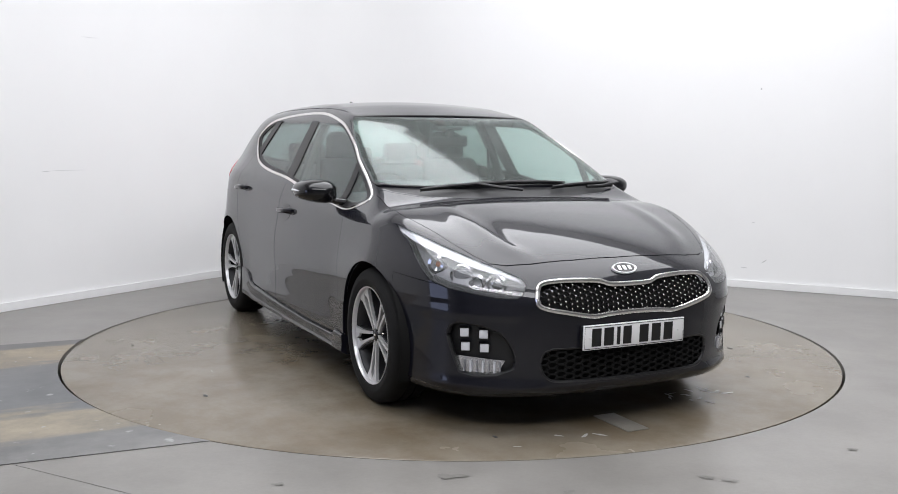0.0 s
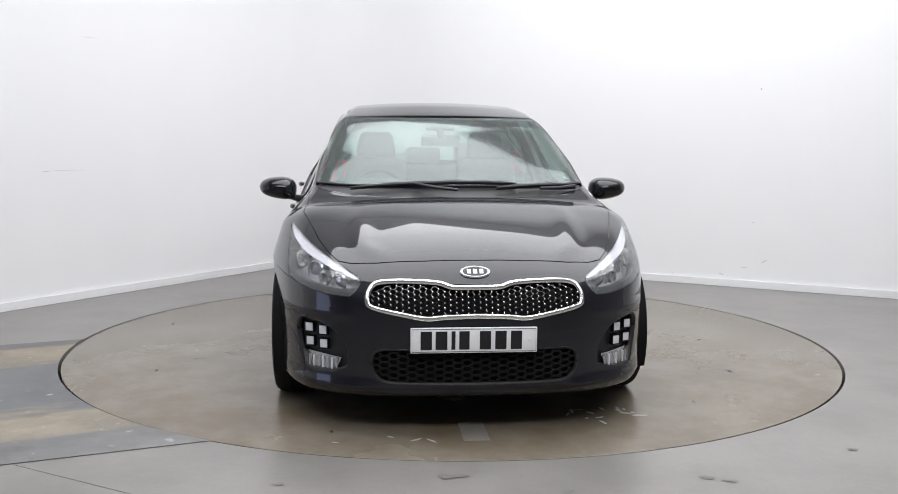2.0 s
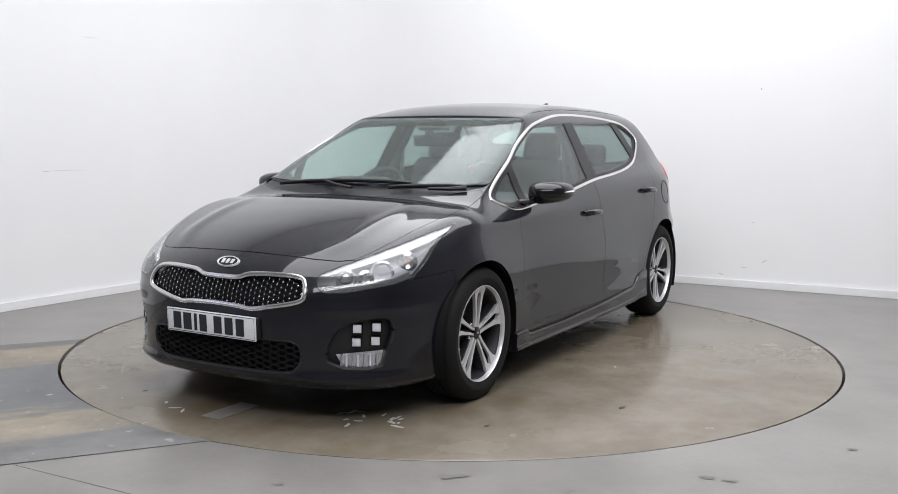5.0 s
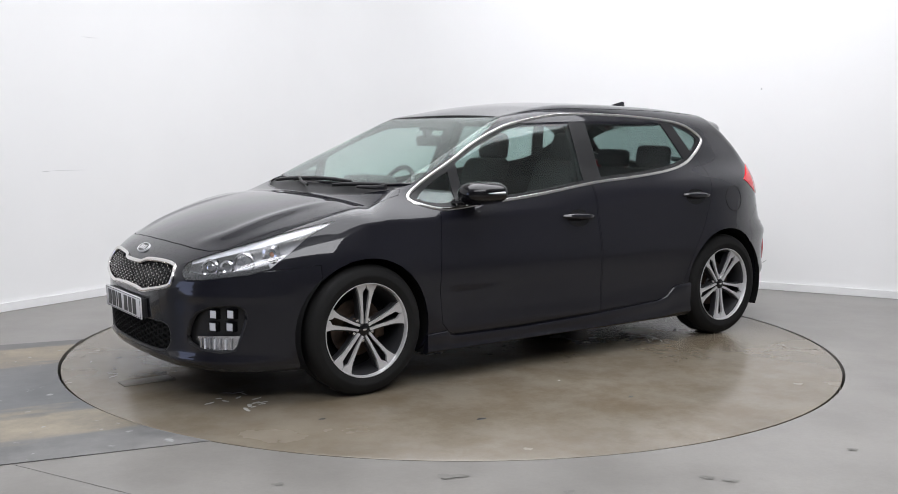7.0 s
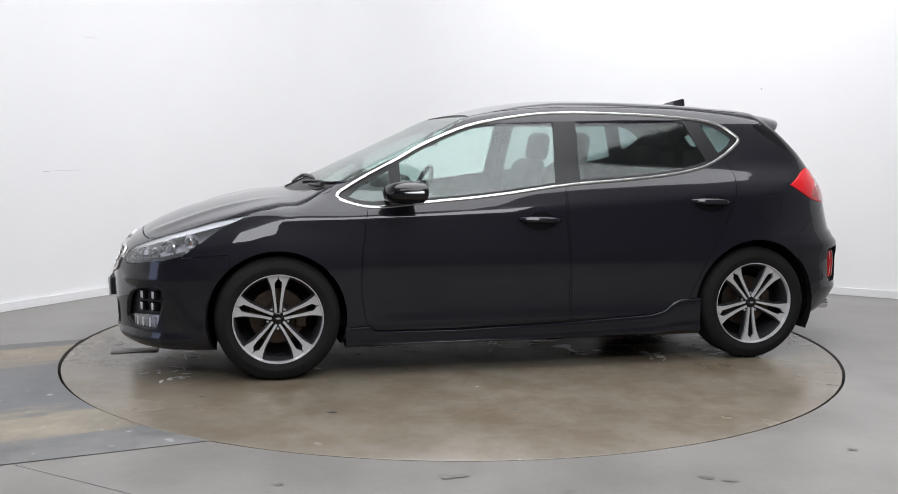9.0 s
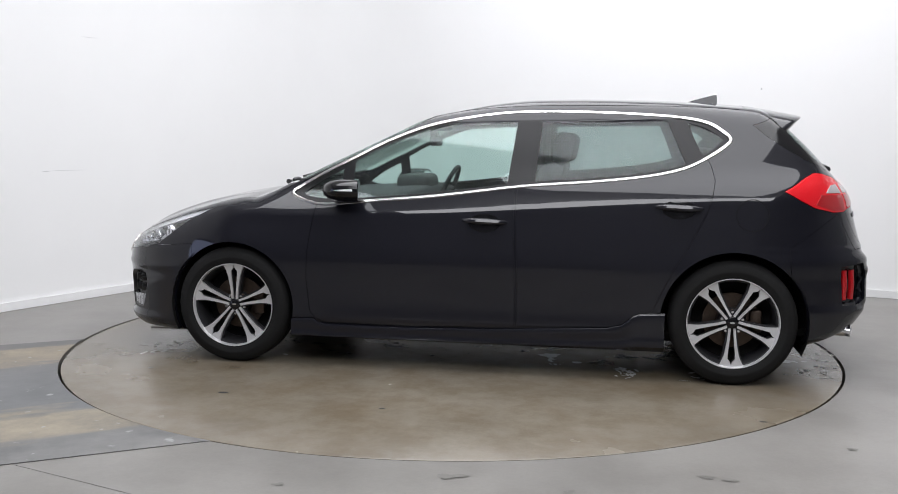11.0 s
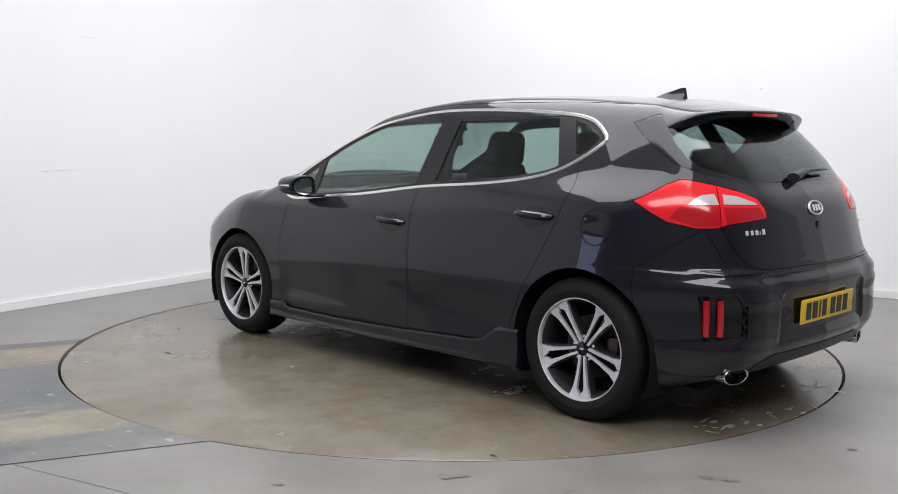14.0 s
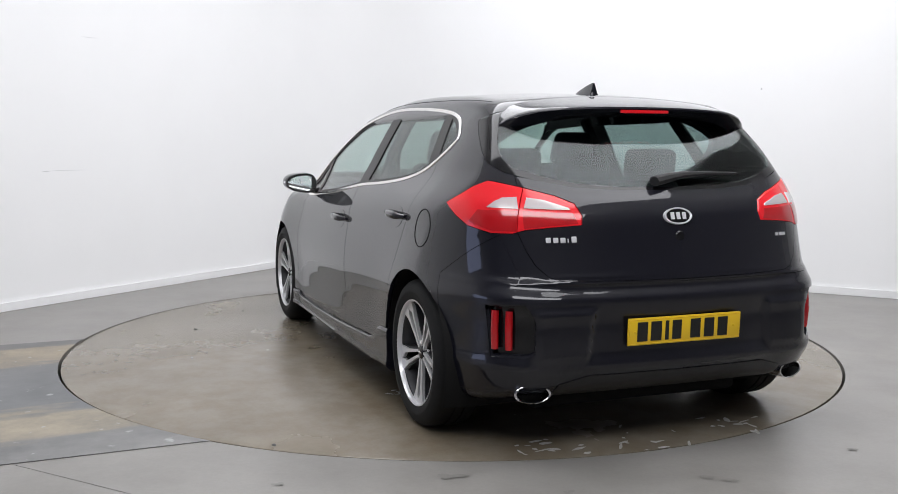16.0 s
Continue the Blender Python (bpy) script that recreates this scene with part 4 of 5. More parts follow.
# fog lamp recesses with four square lights each
pods = both("fog_lamp_recess", pod.grown(-.001).panel(-.035, .006), BLACK, CC, lift=1)
rim_pts = [np.array(p) for p in POD]
both("recess_wall", to_mesh(tube(smooth_line([inward(p, .012) for p in POD], 4, True), .013, 8, True)), BLACK, pods, lift=1)
_, PA, PB = basis((.88, .475, 0))
for cy, cx, cz in ((.640, 2.014, .428), (.700, 1.956, .431), (.637, 2.016, .370), (.696, 1.959, .372)):
    c = np.array((cx, cy, cz)) - basis((.88, .475, 0))[0] * .014
    M = Matrix([[*v, 0] for v in (PA, PB, basis((.88, .475, 0))[0])] + [[0, 0, 0, 1]]).transposed()
    M.translation = Vector(c)
    ho, hi_ = .0225, .0182
    frame_bm = join(box(-ho, ho, hi_, ho, -.03, .004, .002), box(-ho, ho, -ho, -hi_, -.03, .004, .002),
                    box(-ho, -hi_, -hi_, hi_, -.03, .004, .002), box(hi_, ho, -hi_, hi_, -.03, .004, .002))
    lens_bm = box(-.0182, .0182, -.0182, .0182, -.03, .001, .002)
    for nm, bm, ml in (("lamp_bezel", frame_bm, GLOSS), ("square_lamp", lens_bm, LENS)):
        bm.transform(M)
        both(nm, to_mesh(bm), ml, pods, lift=1)
fog = Outline([(2.062, .566, .318), (1.99, .655, .326), (1.915, .725, .330), (1.921, .72, .30), (1.935, .709, .268), (1.985, .66, .257), (2.044, .592, .262)], PD)
fg = both("fog_lamp", fog.panel(-.022, .006), REFLECTOR, pods, lift=1)
both("fog_lamp_cover", fog.panel(-.006, .004), CLEAR, fg, lift=1)
for k in range(7):
    t = .12 + .76 * k / 6
    p = np.array((2.062, .566, .29)) * (1 - t) + np.array((1.925, .718, .298)) * t
    q = front_at([(p[1], .29)])[0] - np.array((.8, .6, 0)) * .014
    both("reflector_rib", to_mesh(tube([q + (0, 0, -.024), q + (0, 0, .024)], .0055 if k % 2 else .0035, 6)), LENS if k % 2 else LAMPGREY, fg, lift=1)

# radiator grille
gl_full = [(a, b) for a, b in grille_half] + [(-a, b) for a, b in grille_half[::-1]]
gl_line = front_at(smooth_line(gl_full, 4, True), .002)
gr = part("grille", tube(gl_line, .0108, 10, True, .8, (1, 0, 0)), SATIN, car, "black diamond mesh grille in a satin chrome frame")
pb = fused(grille.grown(.004).panel(-.035, .004))
part("grille_back", pb, DARK, gr)


def inside(poly, x, y):
    n, c = len(poly), False
    for i in range(n):
        (x1, y1), (x2, y2) = poly[i], poly[i - 1]
        if (y1 > y) != (y2 > y) and x < (x2 - x1) * (y - y1) / (y2 - y1) + x1:
            c = not c
    return c


def lattice(poly, dy, dz, z0, radius, off, sides=5, depth=.9):
    rows, studs = [], []
    for r in range(-12, 13):
        for c in range(-40, 41):
            y, z = c * dy, z0 + r * dz + (dz / 2 if c % 2 else 0)
            if not inside(poly, y, z):
                continue
            for h in (.5, -.5):
                rows += [(y - dy * .62, z), (y - dy * .3, z + dz * h), (y + dy * .3, z + dz * h), (y + dy * .62, z)]
            studs.append((y + dy * .62, z))
    q = front_at(rows, off)
    return [tube(q[i:i + 4], radius, sides, False, depth, (1, 0, 0)) for i in range(0, len(q), 4)], studs


shrunk = offset_poly(smooth_line(gl_full, 4, True), -.012).tolist()
bars, studs = lattice(shrunk, .0245, .0215, .567, .0028, -.010)
tagged(part("grille_mesh", join(*bars), GLOSS, gr), kind="stuff")
sb = []
for q in front_at(studs, -.004):
    b = bmesh.new()
    bmesh.ops.create_icosphere(b, subdivisions=1, radius=.0042)
    for v in b.verts:
        v.co = Vector(q) + Vector((v.co.x * .7, v.co.y * .85, v.co.z * 1.15))
    sb.append(b)
tagged(part("grille_stud", join(*sb), SATIN, gr), kind="stuff")
lg_poly = [(a, b) for a, b in ((.30, .373), (.40, .366), (.428, .34), (.432, .29), (.41, .25), (.36, .228), (.2, .224))]
lg_full = lg_poly + [(-a, b) for a, b in lg_poly[::-1]]
lgp = part("lower_grille", fused(low_grille.grown(.004).panel(-.04, .004)), DARK, car, "black honeycomb lower grille")
bars, _ = lattice(lg_full, .038, .027, .30, .0062, -.012)
tagged(part("honeycomb", join(*bars), DARK, lgp), kind="stuff")
part("grille_edge", tube(front_at(smooth_line(lg_full, 4, True), -.008), .009, 8, True), BLACK, lgp)


def number_plate(name, material, x, y0, z0, z1, facing, tilt, label):
    w = .26
    h = (z1 - z0) / 2
    M = pose(x, y0, (z0 + z1) / 2, 0, tilt, 0 if facing > 0 else 180)
    p = part(name, box(-.004, .004, -w, w, -h, h, .003), material, car, label, at=M)
    part("plate_border", tube([(.0045, -w + .006, -h + .006), (.0045, w - .006, -h + .006), (.0045, w - .006, h - .006), (.0045, -w + .006, h - .006)], .0013, 6, True), INK if facing > 0 else PLATE_Y, p)
    xs = [-.196, -.134, -.085, -.040, .046, .110, .174]
    ws_ = [.046, .048, .016, .042, .046, .046, .046]
    for cx, cw in zip(xs, ws_):
        part("plate_bar", box(.0042, .0058, cx - cw / 2, cx + cw / 2, -.038, .038), INK, p)
    for s in (-1, 1):
        part("plate_screw", spin([(0, .008), (.005, .0065), (.006, .003)], 10, "x"), material, p, at=pose(0, s * .228, 0))
    return p


number_plate("front_number_plate", PLATE_W, 2.200, -.014, .364, .470, 1, 2, "white front number plate with black bars")
part("plate_holder", box(2.165, 2.192, -.27, .25, .370, .465, .006), BLACK, car)


def badge(pts, normal, name, ry, rz):
    c = Vector(pts)
    d, a, b = basis(normal)
    bm = bmesh.new()
    rows = []
    prof = [(0, .006), (.86, .006), (.9, .0085), (1, .0085), (1.03, .0)]
    for k in range(36):
        t = 2 * math.pi * k / 36
        rows.append([bm.verts.new(c + Vector(a) * (q * ry * math.cos(t)) + Vector(b) * (q * rz * math.sin(t)) + Vector(d) * h) for q, h in prof])
    for k in range(36):
        for i in range(4):
            bm.faces.new((rows[k][i], rows[(k + 1) % 36][i], rows[(k + 1) % 36][i + 1], rows[k][i + 1]))
    bmesh.ops.remove_doubles(bm, verts=bm.verts, dist=1e-6)
    ob = part(name, bm, SILVER, car, "oval silver badge")
    fld = bmesh.new()
    for k in range(36):
        t = 2 * math.pi * k / 36
        fld.verts.new(c + Vector(a) * (.84 * ry * math.cos(t)) + Vector(b) * (.84 * rz * math.sin(t)) + Vector(d) * .0066)
    fld.faces.new(fld.verts)
    part("badge_field", fld, GLOSS, ob)
    for u in (-.42, 0, .42):
        bar = box(-.13 * ry, .13 * ry, -.42 * rz, .42 * rz, .0066, .009)
        M = Matrix([[*v, 0] for v in (a, b, d)] + [[0, 0, 0, 1]]).transposed()
        M.translation = c + Vector(a) * u * ry
        bar.transform(M)
        part("badge_bar", bar, SILVER, ob)
    return ob


fq = front_at([(.0, .680)])
badge(fq[0], grad(fq)[0], "front_badge", .062, .030)
rq = rear_at([(.0, .935)])
badge(rq[0], grad(rq)[0], "rear_badge", .064, .034)

# rear lamps, cut in two by the tailgate's edge
m_hi, m_lo = tail.flat((-1.822, .612, 1.06)), tail.flat((-1.872, .655, .87))
dv = m_lo - m_hi
nv = np.array([dv[1], -dv[0]]) / np.hypot(*dv)
if np.dot(tail.flat((-1.55, .78, .98)) - m_hi, nv) < 0:
    nv = -nv
t_out = tail.grown(-G).split(*(m_hi + nv * .002), *nv)
t_in = tail.grown(-G).split(*(m_hi - nv * .002), *-nv)
tl = both("tail_light", t_out.panel(0.003, .03), RED, CC, "red tail light with a clear band", 1)
t2 = both("tailgate_light", t_in.panel(0.003, .03), RED, CC, "red inner tail light with a clear band", 1)
w1 = Outline([(-1.757, .731, .972), (-1.772, .705, .995), (-1.790, .680, 1.010), (-1.818, .630, 1.014), (-1.846, .637, .970)], TD)
w2 = Outline([(-1.858, .618, .972), (-1.836, .597, 1.012), (-1.87, .54, 1.003), (-1.905, .452, .975), (-1.914, .447, .966)], TD)
both("clear_band", w1.panel(.0055, .006), TAILCLEAR, tl, lift=1)
both("clear_band", w2.panel(.0055, .006), TAILCLEAR, t2, lift=1)
d1 = Outline([(-1.735, .758, .962), (-1.852, .640, .962), (-1.866, .655, .885), (-1.80, .732, .885), (-1.70, .78, .915)], TD)
d2 = Outline([(-1.862, .628, .962), (-1.92, .44, .955), (-1.938, .425, .915), (-1.92, .53, .908), (-1.885, .63, .895)], TD)
both("stop_lamp", d1.panel(.0050, .006), RED_DEEP, tl, lift=1)
both("stop_lamp", d2.panel(.0050, .006), RED_DEEP, t2, lift=1)

rp = both("reflector_recess", rear_pod.grown(-.001).panel(-.032, .006), GLOSS, CC, lift=1)
both("recess_wall", to_mesh(tube(smooth_line(dense([inward(p, .016) for p in REAR_POD], .05), 2, True), .0155, 8, True)), PAINT, rp, lift=1)
for y_, x_ in ((.742, -1.872), (.702, -1.914)):
    bm = tube([(x_ + .004, y_ - .002, .438), (x_ + .001, y_ + .001, .51), (x_ + .006, y_ - .003, .586)], [.0145, .015, .0145], 10, False, 1.0, (-1, 1, 0))
    both("red_reflector", to_mesh(bm), RED_DEEP, rp, lift=1)
number_plate("rear_number_plate", PLATE_Y, -2.046, .004, .447, .554, -1, 2, "yellow rear number plate with black bars")
diff = on_rear([(-.2, .335), (.40, .335), (.52, .30), (.56, .10), (-.2, .10)])
part("diffuser", fused(diff.panel(.003, .006, .4)), BLACK, car)
for s in (1, -1):
    pr = [(.040, 0), (.043, .003), (.046, 0), (.046, -.13), (.040, -.13), (.040, 0)]
    bm = spin(pr, 36, "x")
    for v in bm.verts:
        v.co = Vector((-v.co.x, v.co.y * 1.58, v.co.z * .80))
    part("exhaust_tip", bm, CHROME, car, "oval chrome exhaust tip", at=pose(-1.942, s * .612, .264, 0, 0, s * -14))
    pipe = spin([(0, -.05), (.05, -.05)], 24, "x")
    for v in pipe.verts:
        v.co = Vector((-v.co.x, v.co.y * 1.3, v.co.z * .75))
    part("exhaust_pipe", pipe, DARK, car, at=pose(-1.942, s * .612, .264, 0, 0, s * -14))
cd = []
for yy, w_, h_ in ((.552, .011, .010), (.525, .011, .010), (.498, .011, .010), (.478, .003, .006), (.455, .011, .014)):
    q = rear_at([(yy, .853)], .002)[0]
    b = box(-.002, .002, -w_, w_, -.010, h_, .002, 1)
    bmesh.ops.transform(b, matrix=Matrix.Translation(Vector(q)) @ Matrix.Rotation(radians(12), 4, "Y"), verts=b.verts)
    cd.append(b)
part("model_lettering", join(*cd), SILVER, car)
tg = []
for yy in (-.50, -.525, -.545):
    q = rear_at([(yy, .848)], .002)[0]
    b = box(-.002, .002, -.007, .007, -.006, .006)
    bmesh.ops.transform(b, matrix=Matrix.Translation(Vector(q)), verts=b.verts)
    tg.append(b)
part("trim_badge", join(*tg), SILVER, car)
q = rear_at([(0, .858)])[0]
part("tailgate_lock", spin([(0, -.004), (.018, -.004), (.022, 0)], 24, "x"), GLOSS, car, at=Matrix.Translation(Vector(q)))

# roof spoiler
def spoiler():
    bm = bmesh.new()
    rows = []
    n = 33
    for k in range(n):
        t = k / (n - 1) * 2 - 1
        y = .612 * t
        e = abs(t)
        tipx = -1.712 + .10 * e ** 2.6 + .055 * e ** 10
        tipz = 1.370 - .028 * e ** 2.2 - .06 * e ** 10
        rootx = -1.40 + .02 * e
        root = top_at([(rootx, y * .94)], .0005)[0]
        prof = [(root[0], root[1], root[2])]
        for f in (.25, .5, .75, .93):
            prof.append((rootx + (tipx - rootx) * f, y * (1 - .05 * (1 - f)), root[2] + (tipz - root[2]) * f + .003 * math.sin(math.pi * f) * (1 - e ** 3)))
        drop = .012 + .055 * e ** 4
        prof += [(tipx, y, tipz - .002), (tipx - .003, y, tipz - .009), (tipx + .012, y * .995, tipz - .02 - drop * .3), (tipx + .05, y * .99, tipz - .03 - drop), (rootx - .12, y * .985, root[2] - .055 - .05 * e ** 3)]
        rows.append([bm.verts.new(p) for p in prof])
    for a, b in zip(rows, rows[1:]):
        for i in range(len(a) - 1):
            bm.faces.new((a[i], b[i], b[i + 1], a[i + 1]))
    return bm


sp = part("roof_spoiler", spoiler(), PAINT, car, smooth=50)
part("brake_light", box(-1.711, -1.700, -.115, .115, 1.342, 1.356, .003), RED, sp, "red high brake light strip")

# aerial fin
def fin():
    bm = bmesh.new()
    prof = [(-1.06, 0), (-1.10, .016), (-1.16, .036), (-1.22, .052), (-1.268, .064), (-1.283, .062), (-1.279, .03), (-1.29, .0)]
    rows = []
    for f, wd in ((0, .026), (.35, .016), (.75, .008), (1, .003)):
        rows.append((f, wd))
    L = []
    for s in (1, -1):
        for f, wd in rows:
            L.append([bm.verts.new((x if h else x, s * wd * (1 - .0), 1.424 + h * f)) for x, h in prof])
    m = len(rows)
    for o in (0, m):
        for i in range(m - 1):
            for k in range(len(prof) - 1):
                bm.faces.new((L[o + i][k], L[o + i][k + 1], L[o + i + 1][k + 1], L[o + i + 1][k]))
    for i in range(m - 1):
        bm.faces.new((L[i][-1], L[m + i][-1], L[m + i + 1][-1], L[i + 1][-1]))
    for k in range(len(prof) - 1):
        bm.faces.new((L[m - 1][k], L[m - 1][k + 1], L[2 * m - 1][k + 1], L[2 * m - 1][k]))
    bmesh.ops.remove_doubles(bm, verts=bm.verts, dist=1e-5)
    return bm


part("aerial_fin", fin(), PAINT, car, "dark shark-fin roof aerial")


# wipers
def wiper(pts, name, owner=None):
    P = top_at(pts, .014)
    w = part(name, tube(P, [.006] + [.011] * (len(P) - 2) + [.006], 8, False, .8), BLACK, car)
    part("blade", tube(P - np.array((0, 0, .009)), .004, 6), RUBBER, w)
    return w


wiper([(1.105 - .004 * k, -.52 + .17 * k) for k in range(6)], "wiper")
wiper([(1.05 + .022 * k, .62 - .1 * k) for k in range(5)], "wiper")
part("wiper_arm", tube(top_at([(1.18, .02), (1.15, -.1), (1.11, -.2)], .02), .008, 8), BLACK, car)
part("wiper_arm", tube(top_at([(1.07, .64), (1.10, .56), (1.12, .45)], .014), [.014, .010, .008], 8), BLACK, car)
wp = rear_at([(.06, 1.055), (.0, 1.066), (-.08, 1.078), (-.2, 1.084), (-.36, 1.082)], .022)
rw = part("rear_wiper", tube(wp, [.03, .028, .02, .012, .006], 8, False, .7), BLACK, car)

# cabin
def seat(y, x, rear=False):
    s = part("seat", box(x - .02, x + .50, y - .25, y + .25, .36, .52, .05, 3), FABRIC, car, "dark fabric car seat")
    bk = box(-.06, .06, -.24, .24, 0, .60, .05, 3)
    for v in bk.verts:
        t = v.co.z / .6
        v.co.y *= 1 - .22 * t
        v.co.x -= .20 * t
    part("seat_back", bk, FABRIC, s, at=pose(x, y, .50))
    hr = box(-.05, .05, -.12, .12, -.085, .095, .045, 4)
    for v in hr.verts:
        v.co.y *= 1 - .12 * (v.co.z / .1)
    part("headrest", hr, FABRIC, s, at=pose(x - .25, y, 1.175, 0, -10))
    for k in (-.05, .05):
        part("headrest_post", tube([(x - .235, y + k, 1.05), (x - .245, y + k, 1.12)], .006, 6), CHROME, s)


seat(.36, -.18)
seat(-.36, -.18)
rb_ = part("rear_seat", box(-1.05, -.55, -.62, .62, .38, .55, .05, 3), FABRIC, car, "dark fabric rear bench seat")
bk = box(-.06, .06, -.60, .60, 0, .52, .05, 3)
for v in bk.verts:
    v.co.x -= .20 * v.co.z / .5
    v.co.y *= 1 - .12 * v.co.z / .5
part("seat_back", bk, FABRIC, rb_, at=pose(-.98, 0, .52))
for y_ in (.36, -.36, 0):
    part("headrest", box(-.045, .045, -.13, .13, -.06, .09 if y_ else .06, .035, 3), FABRIC, rb_, at=pose(-1.20, y_, 1.10, 0, -8))
dash = box(.42, 1.02, -.70, .70, .55, .93, .05, 3)
for v in dash.verts:
    if v.co.z > .85:
        v.co.z += .03 * (1 - (v.co.y / .7) ** 2) - .05 * (v.co.x - .5)
part("dashboard", dash, TRIMGREY, car)
part("binnacle", box(.44, .66, -.54, -.20, .88, 1.0, .04, 3), TRIMGREY, car)
sw = part("steering_wheel", tube([(0, .18 * math.cos(2 * math.pi * k / 32), .18 * math.sin(2 * math.pi * k / 32)) for k in range(32)], .015, 8, True, 1, (1, 0, 0)), TRIMGREY, car, at=pose(.36, -.37, .88, 0, -24))
part("steering_boss", box(-.04, .02, -.07, .07, -.06, .05, .02), TRIMGREY, sw)
part("steering_spoke", box(-.012, .008, -.17, .17, -.03, .015, .006), TRIMGREY, sw)
mr = part("rear_view_mirror", box(-.02, .02, -.115, .115, -.032, .032, .015, 3), BLACK, car, at=pose(.36, 0, 1.215, 0, 8))
part("mirror_stem", box(-.02, .03, -.02, .02, .02, .07, .01), BLACK, mr)
part("sensor_housing", box(.27, .38, -.08, .08, 1.275, 1.298, .01), BLACK, car)
part("cabin_floor", box(-1.7, 1.1, -.72, .72, .24, .28), DARK, car)
part("bulkhead", box(1.02, 1.06, -.70, .70, .2, .90), DARK, car)
part("parcel_shelf", box(-1.75, -1.22, -.58, .58, .90, .93, .01), FABRIC, car)
# Dark blocks added beneath the floor pan to shut out light and the far wall.
part("underbody_blocker", box(-1.72, 1.85, -.50, .50, .135, .20, .02), DARK, car)
for s in (1, -1):
    part("sill_blocker", box(-.93, .93, s * .64 - .17, s * .64 + .17, .145, .22, .02), DARK, car)
part("radiator", box(1.75, 1.80, -.6, .6, .2, .62), DARK, car)
for s in (1, -1):
    part("pillar_lining", tube([(-.27, s * .52, 1.34), (-.26, s * .62, 1.15), (-.26, s * .69, .95)], .03, 8), BLACK, car)
    part("seat_belt", tube([(-.26, s * .58, 1.22), (-.25, s * .60, 1.0), (-.22, s * .58, .7)], .016, 6, False, .2), BLACK, car)
    q1 = part("roof_channel", tube(top_at([(x, s * .535) for x in np.linspace(.12, -1.35, 24)], -.0008), .0022, 6), DARK, car)


# marks and fittings on the turntable
PALE_MARK = mat("pale_disc_marks", (.44, .43, .41), .3, 0, 0, .2, 60)


def disc_xy(x, y):
    return x - .2445, y - .0825


# Small pale flecks strewn round one spot of the disc.
def scuffs(cx, cy, n, spread, seed):
    rnd = random.Random(seed)
    bm = bmesh.new()
    for i in range(n):
        x, y = disc_xy(cx + rnd.gauss(0, spread), cy + rnd.gauss(0, spread * 1.6))
        a, l, w = rnd.uniform(0, 6.3), rnd.uniform(.010, .046), rnd.uniform(.004, .014)
        ring = []
        for k in range(9):
            t = 2 * math.pi * k / 9
            u, v = l * math.cos(t) * rnd.uniform(.6, 1.1), w * math.sin(t) * rnd.uniform(.5, 1.2)
            ring.append(bm.verts.new((x + u * math.cos(a) - v * math.sin(a), y + u * math.sin(a) + v * math.cos(a), .0012 + i * .0001)))
        bm.faces.new(ring)
    return bm


for i, (cx, cy, n, sp_) in enumerate(((1.88, .66, 16, .06), (-.80, .70, 26, .035), (-.82, -.70, 26, .035), (-1.2, -.56, 14, .05), (-1.2, .74, 8, .04), (-1.8, .48, 14, .06), (-1.84, .1, 12, .08), (-1.8, -.42, 14, .06), (2.12, -.35, 5, .08))):
    tagged(part("pale_marks", scuffs(cx, cy, n, sp_, i), PALE_MARK, disc), kind="stuff")
for i, (cx, cy, r) in enumerate(((1.12, 1.50, .014), (.3, 1.62, .008), (-1.4, 1.5, .01), (.9, -1.55, .012), (1.7, 1.1, .009), (2.05, -.6, .01), (-.4, -1.7, .009))):
    x_, y_ = disc_xy(cx, cy)
    sp = spin([(0, .0016), (r, .0012), (r * 1.1, .0004)], 12, "z")
    for v in sp.verts:
        v.co = Vector((x_ + v.co.x * 1.7, y_ + v.co.y * .8, v.co.z))
    part("oil_spot", sp, BLACK, disc)
px_, py_ = disc_xy(2.10, .0)
part("cover_plate", box(px_ - .13, px_ + .13, py_ - .055, py_ + .055, .0, .004, .001), mat("worn_steel_cover", (.20, .185, .16), .45, .1, 0, .2, 40), disc)

# smudges and a saw-cut joint in the floor
SMUDGE = mat("dark_floor_smudge", (.175, .168, .155), .38, 0, 0, .25, 30)


def smudge(x, y, l, w, turn, seed):
    rnd = random.Random(seed)
    bm = bmesh.new()
    for k in range(5):
        cx, cy = rnd.uniform(-.5, .5) * l, rnd.uniform(-.4, .4) * w
        a, b = l * rnd.uniform(.15, .4), w * rnd.uniform(.2, .5)
        bm.faces.new([bm.verts.new((cx + a * math.cos(t) * rnd.uniform(.6, 1.1), cy + b * math.sin(t) * rnd.uniform(.6, 1.1), k * .0006)) for t in np.linspace(0, 6.28, 14)[:-1]])
    tagged(part("floor_smudge", bm, SMUDGE, at=pose(x, y, .0012, 0, 0, turn)), "dark smudge on the grey floor", "smudge", group="smudges on the floor", kind="structure")


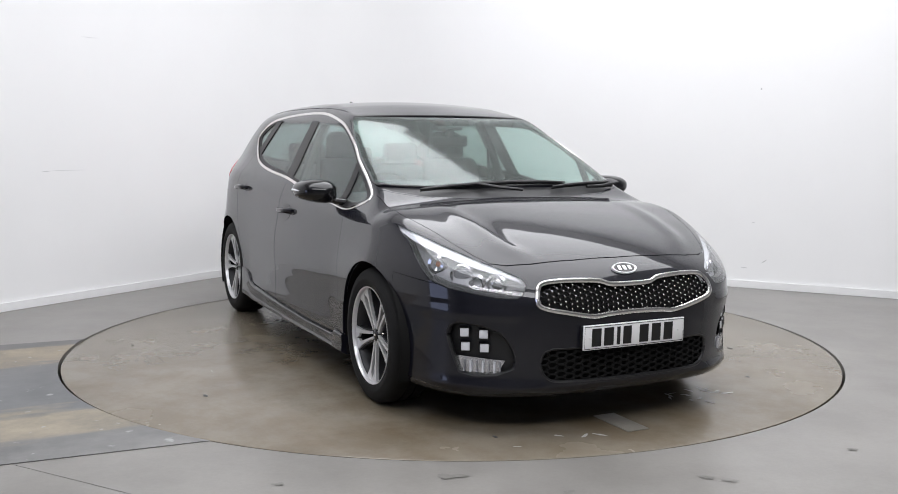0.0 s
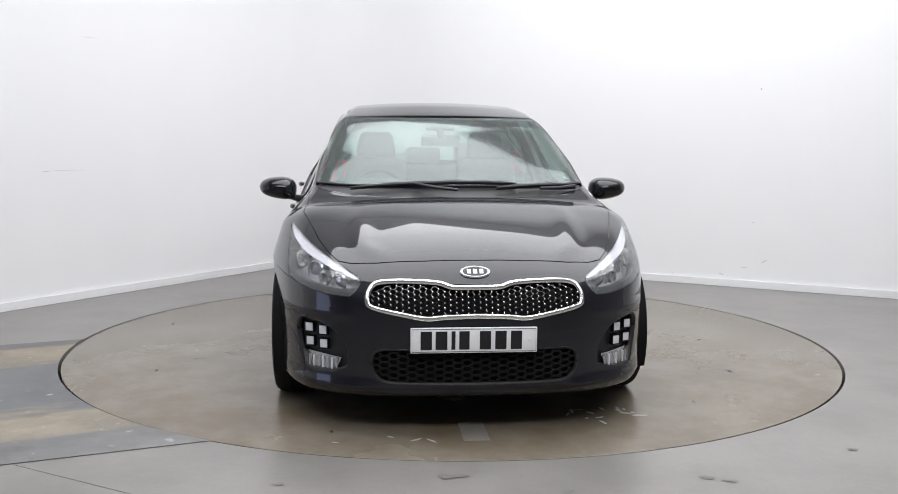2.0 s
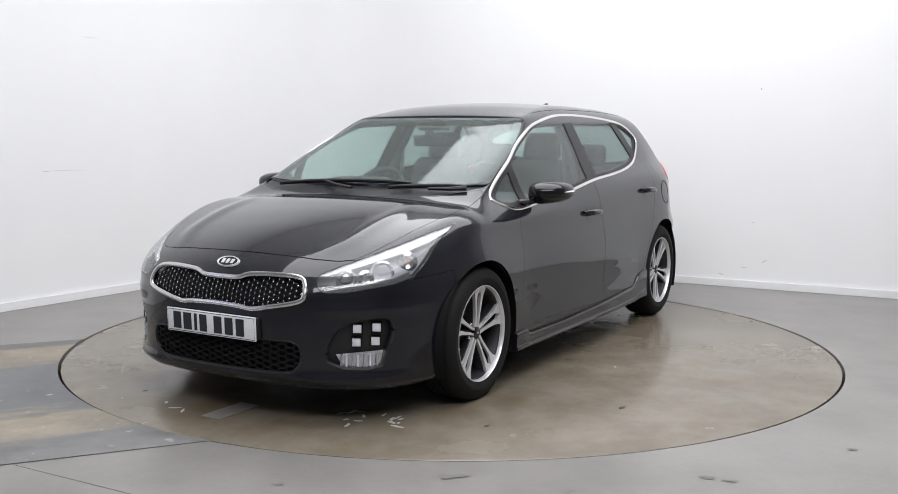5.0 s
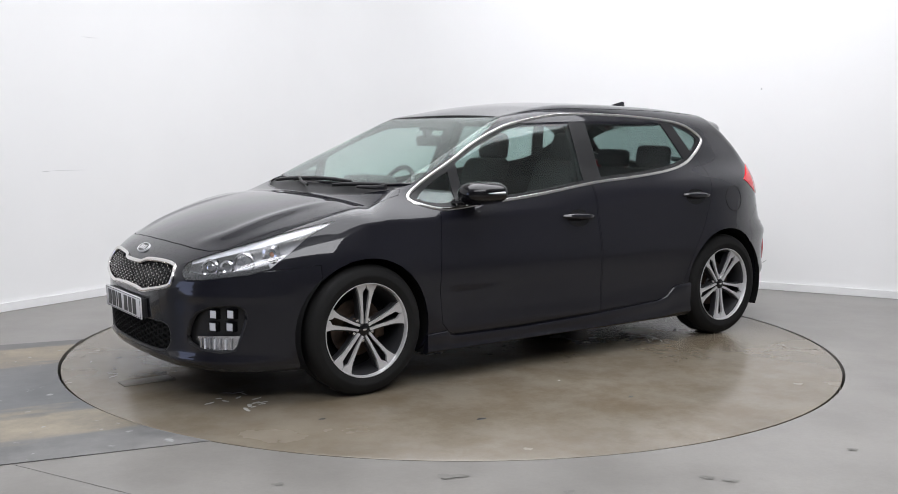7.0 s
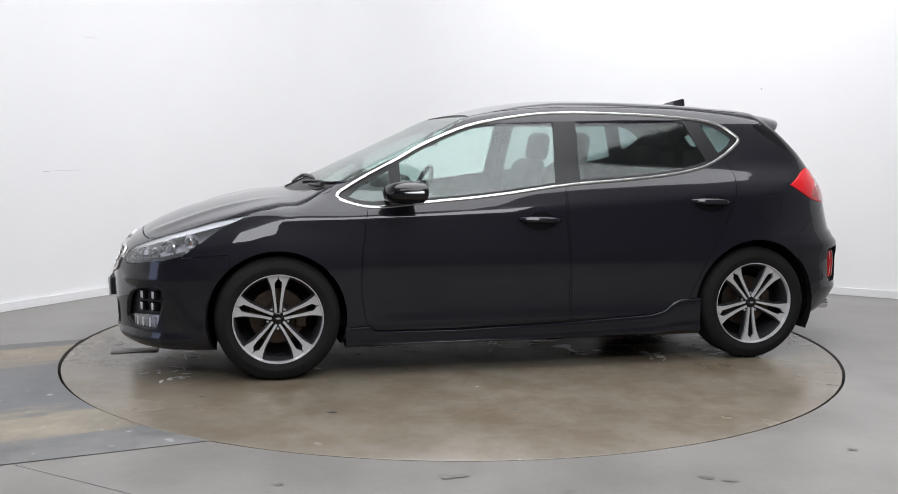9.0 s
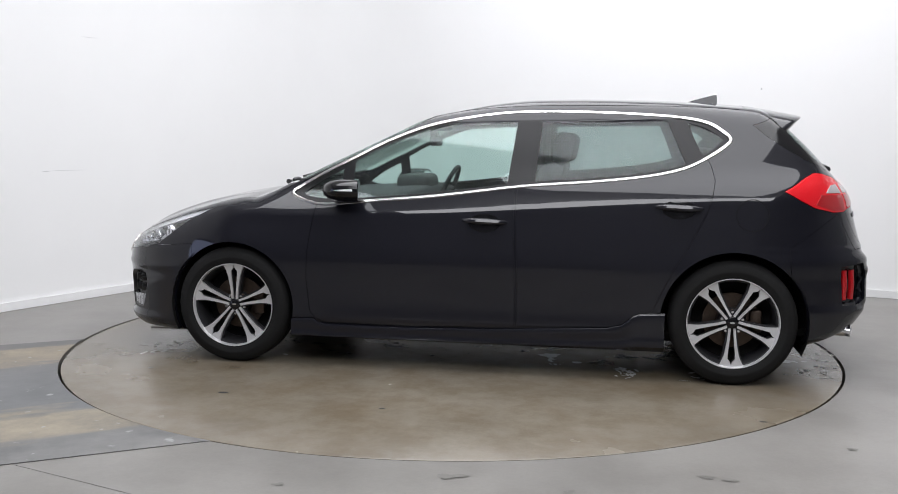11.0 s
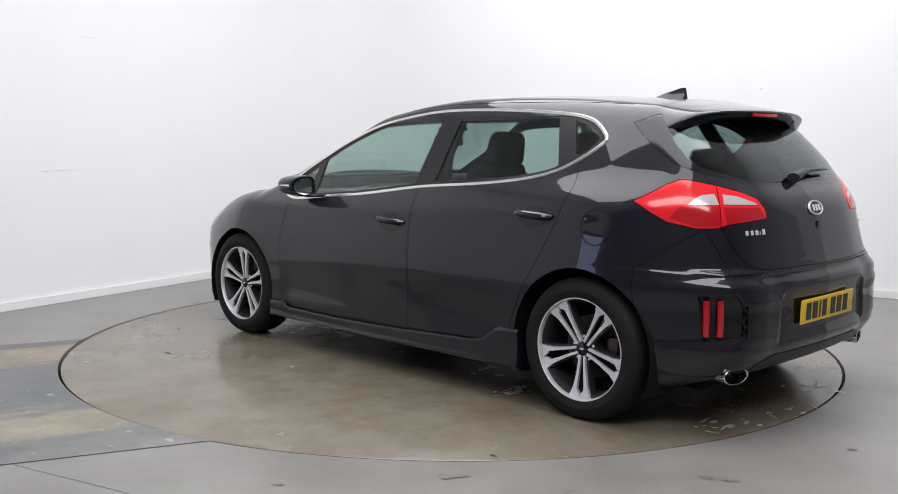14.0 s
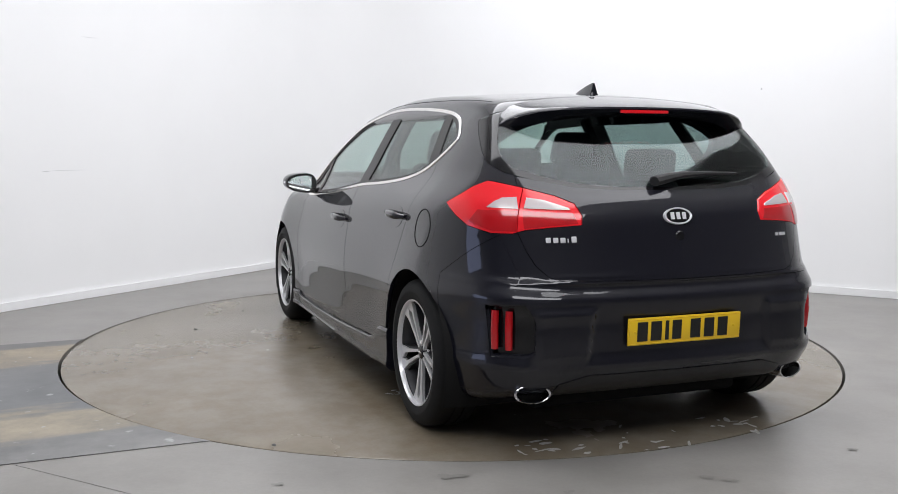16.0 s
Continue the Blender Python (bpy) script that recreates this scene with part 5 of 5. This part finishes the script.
for k, (x_, y_, l_, w_, a_) in enumerate(((-.024, -2.411, .13, .05, 5), (.976, -2.402, .10, .04, -10), (.42, -2.56, .05, .03, 30), (-.62, -2.50, .05, .03, 0), (1.62, -2.05, .06, .03, 20), (2.35, -1.2, .08, .04, 60))):
    smudge(x_, y_, l_, w_, a_, k)
tagged(part("floor_joint", box(0, 1.1, -.002, .002, 0, .0012), SMUDGE, at=pose(-1.72, -2.272, .0002, 0, 0, -28.6)), "thin cut joint in the concrete floor", "joint", kind="structure")

# small scuffs on the walls
WALLMARK = mat("grey_wall_scuff", (.50, .50, .50), .7, 0, 0, .1, 50)


def wall_mark(way, d, z, length, high, tilt):
    """A faint scuff at d metres from the corner along a wall."""
    inside_n = Vector((way.y, -way.x)) if way == LEFT_WAY else Vector((way.y, -way.x))
    if (Vector((0, -1)) - CORNER).dot(inside_n) < 0:
        inside_n = -inside_n
    p = CORNER + way * d + inside_n * .0006
    rnd = random.Random(int(d * 1000))
    bm = bmesh.new()
    ring = []
    for k in range(12):
        t = 2 * math.pi * k / 12
        u, v = length / 2 * math.cos(t), high / 2 * math.sin(t) * rnd.uniform(.5, 1.2)
        u, v = u * math.cos(tilt) - v * math.sin(tilt), u * math.sin(tilt) + v * math.cos(tilt)
        ring.append(bm.verts.new((p.x + way.x * u, p.y + way.y * u, z + v)))
    bm.faces.new(ring)
    tagged(part("wall_scuff", bm, WALLMARK), "faint grey scuff on the white wall", "scuff", group="scuffs on the walls", kind="structure")


for w_, d_, z_, l_, h_, t_ in ((LEFT_WAY, 3.40, .971, .06, .006, 0), (LEFT_WAY, 3.20, .974, .28, .003, .01), (LEFT_WAY, 2.99, 1.957, .14, .003, 0),
                               (RIGHT_WAY, 3.84, .101, .045, .010, -.3), (RIGHT_WAY, 4.03, .168, .05, .004, 0), (RIGHT_WAY, 4.19, .231, .05, .008, .6),
                               (RIGHT_WAY, 4.09, .55, .03, .004, 0), (RIGHT_WAY, 4.11, 1.642, .012, .02, 0), (RIGHT_WAY, 3.43, .087, .03, .004, 0)):
    wall_mark(w_, d_, z_, l_, h_, t_)
# ---- what moves ----
TURN = [(0.0, -63.80), (0.5, -67.15), (1.0, -72.55), (1.5, -78.29), (2.0, -84.45), (2.5, -90.13), (3.0, -96.32), (3.5, -102.02),
        (4.0, -108.12), (4.5, -113.81), (5.0, -119.94), (5.2, -122.29), (7.3, -147.02), (7.5, -149.30), (8.0, -155.36), (8.5, -160.97),
        (9.0, -166.96), (9.2, -169.12), (11.3, -193.06), (11.5, -195.20), (12.0, -201.12), (12.5, -206.97), (13.0, -212.81), (13.5, -218.68),
        (14.0, -224.79), (14.5, -230.42), (15.0, -236.55), (15.5, -242.29), (16.0, -248.40)]


def motions():
    walk(disc, [(t, pose(0, 0, 0, 0, 0, a)) for t, a in TURN])
    walk(car, [(t, pose(0, 0, 0, 0, 0, a) @ pose(-.2445, -.0825, 0)) for t, a in TURN])


motions()
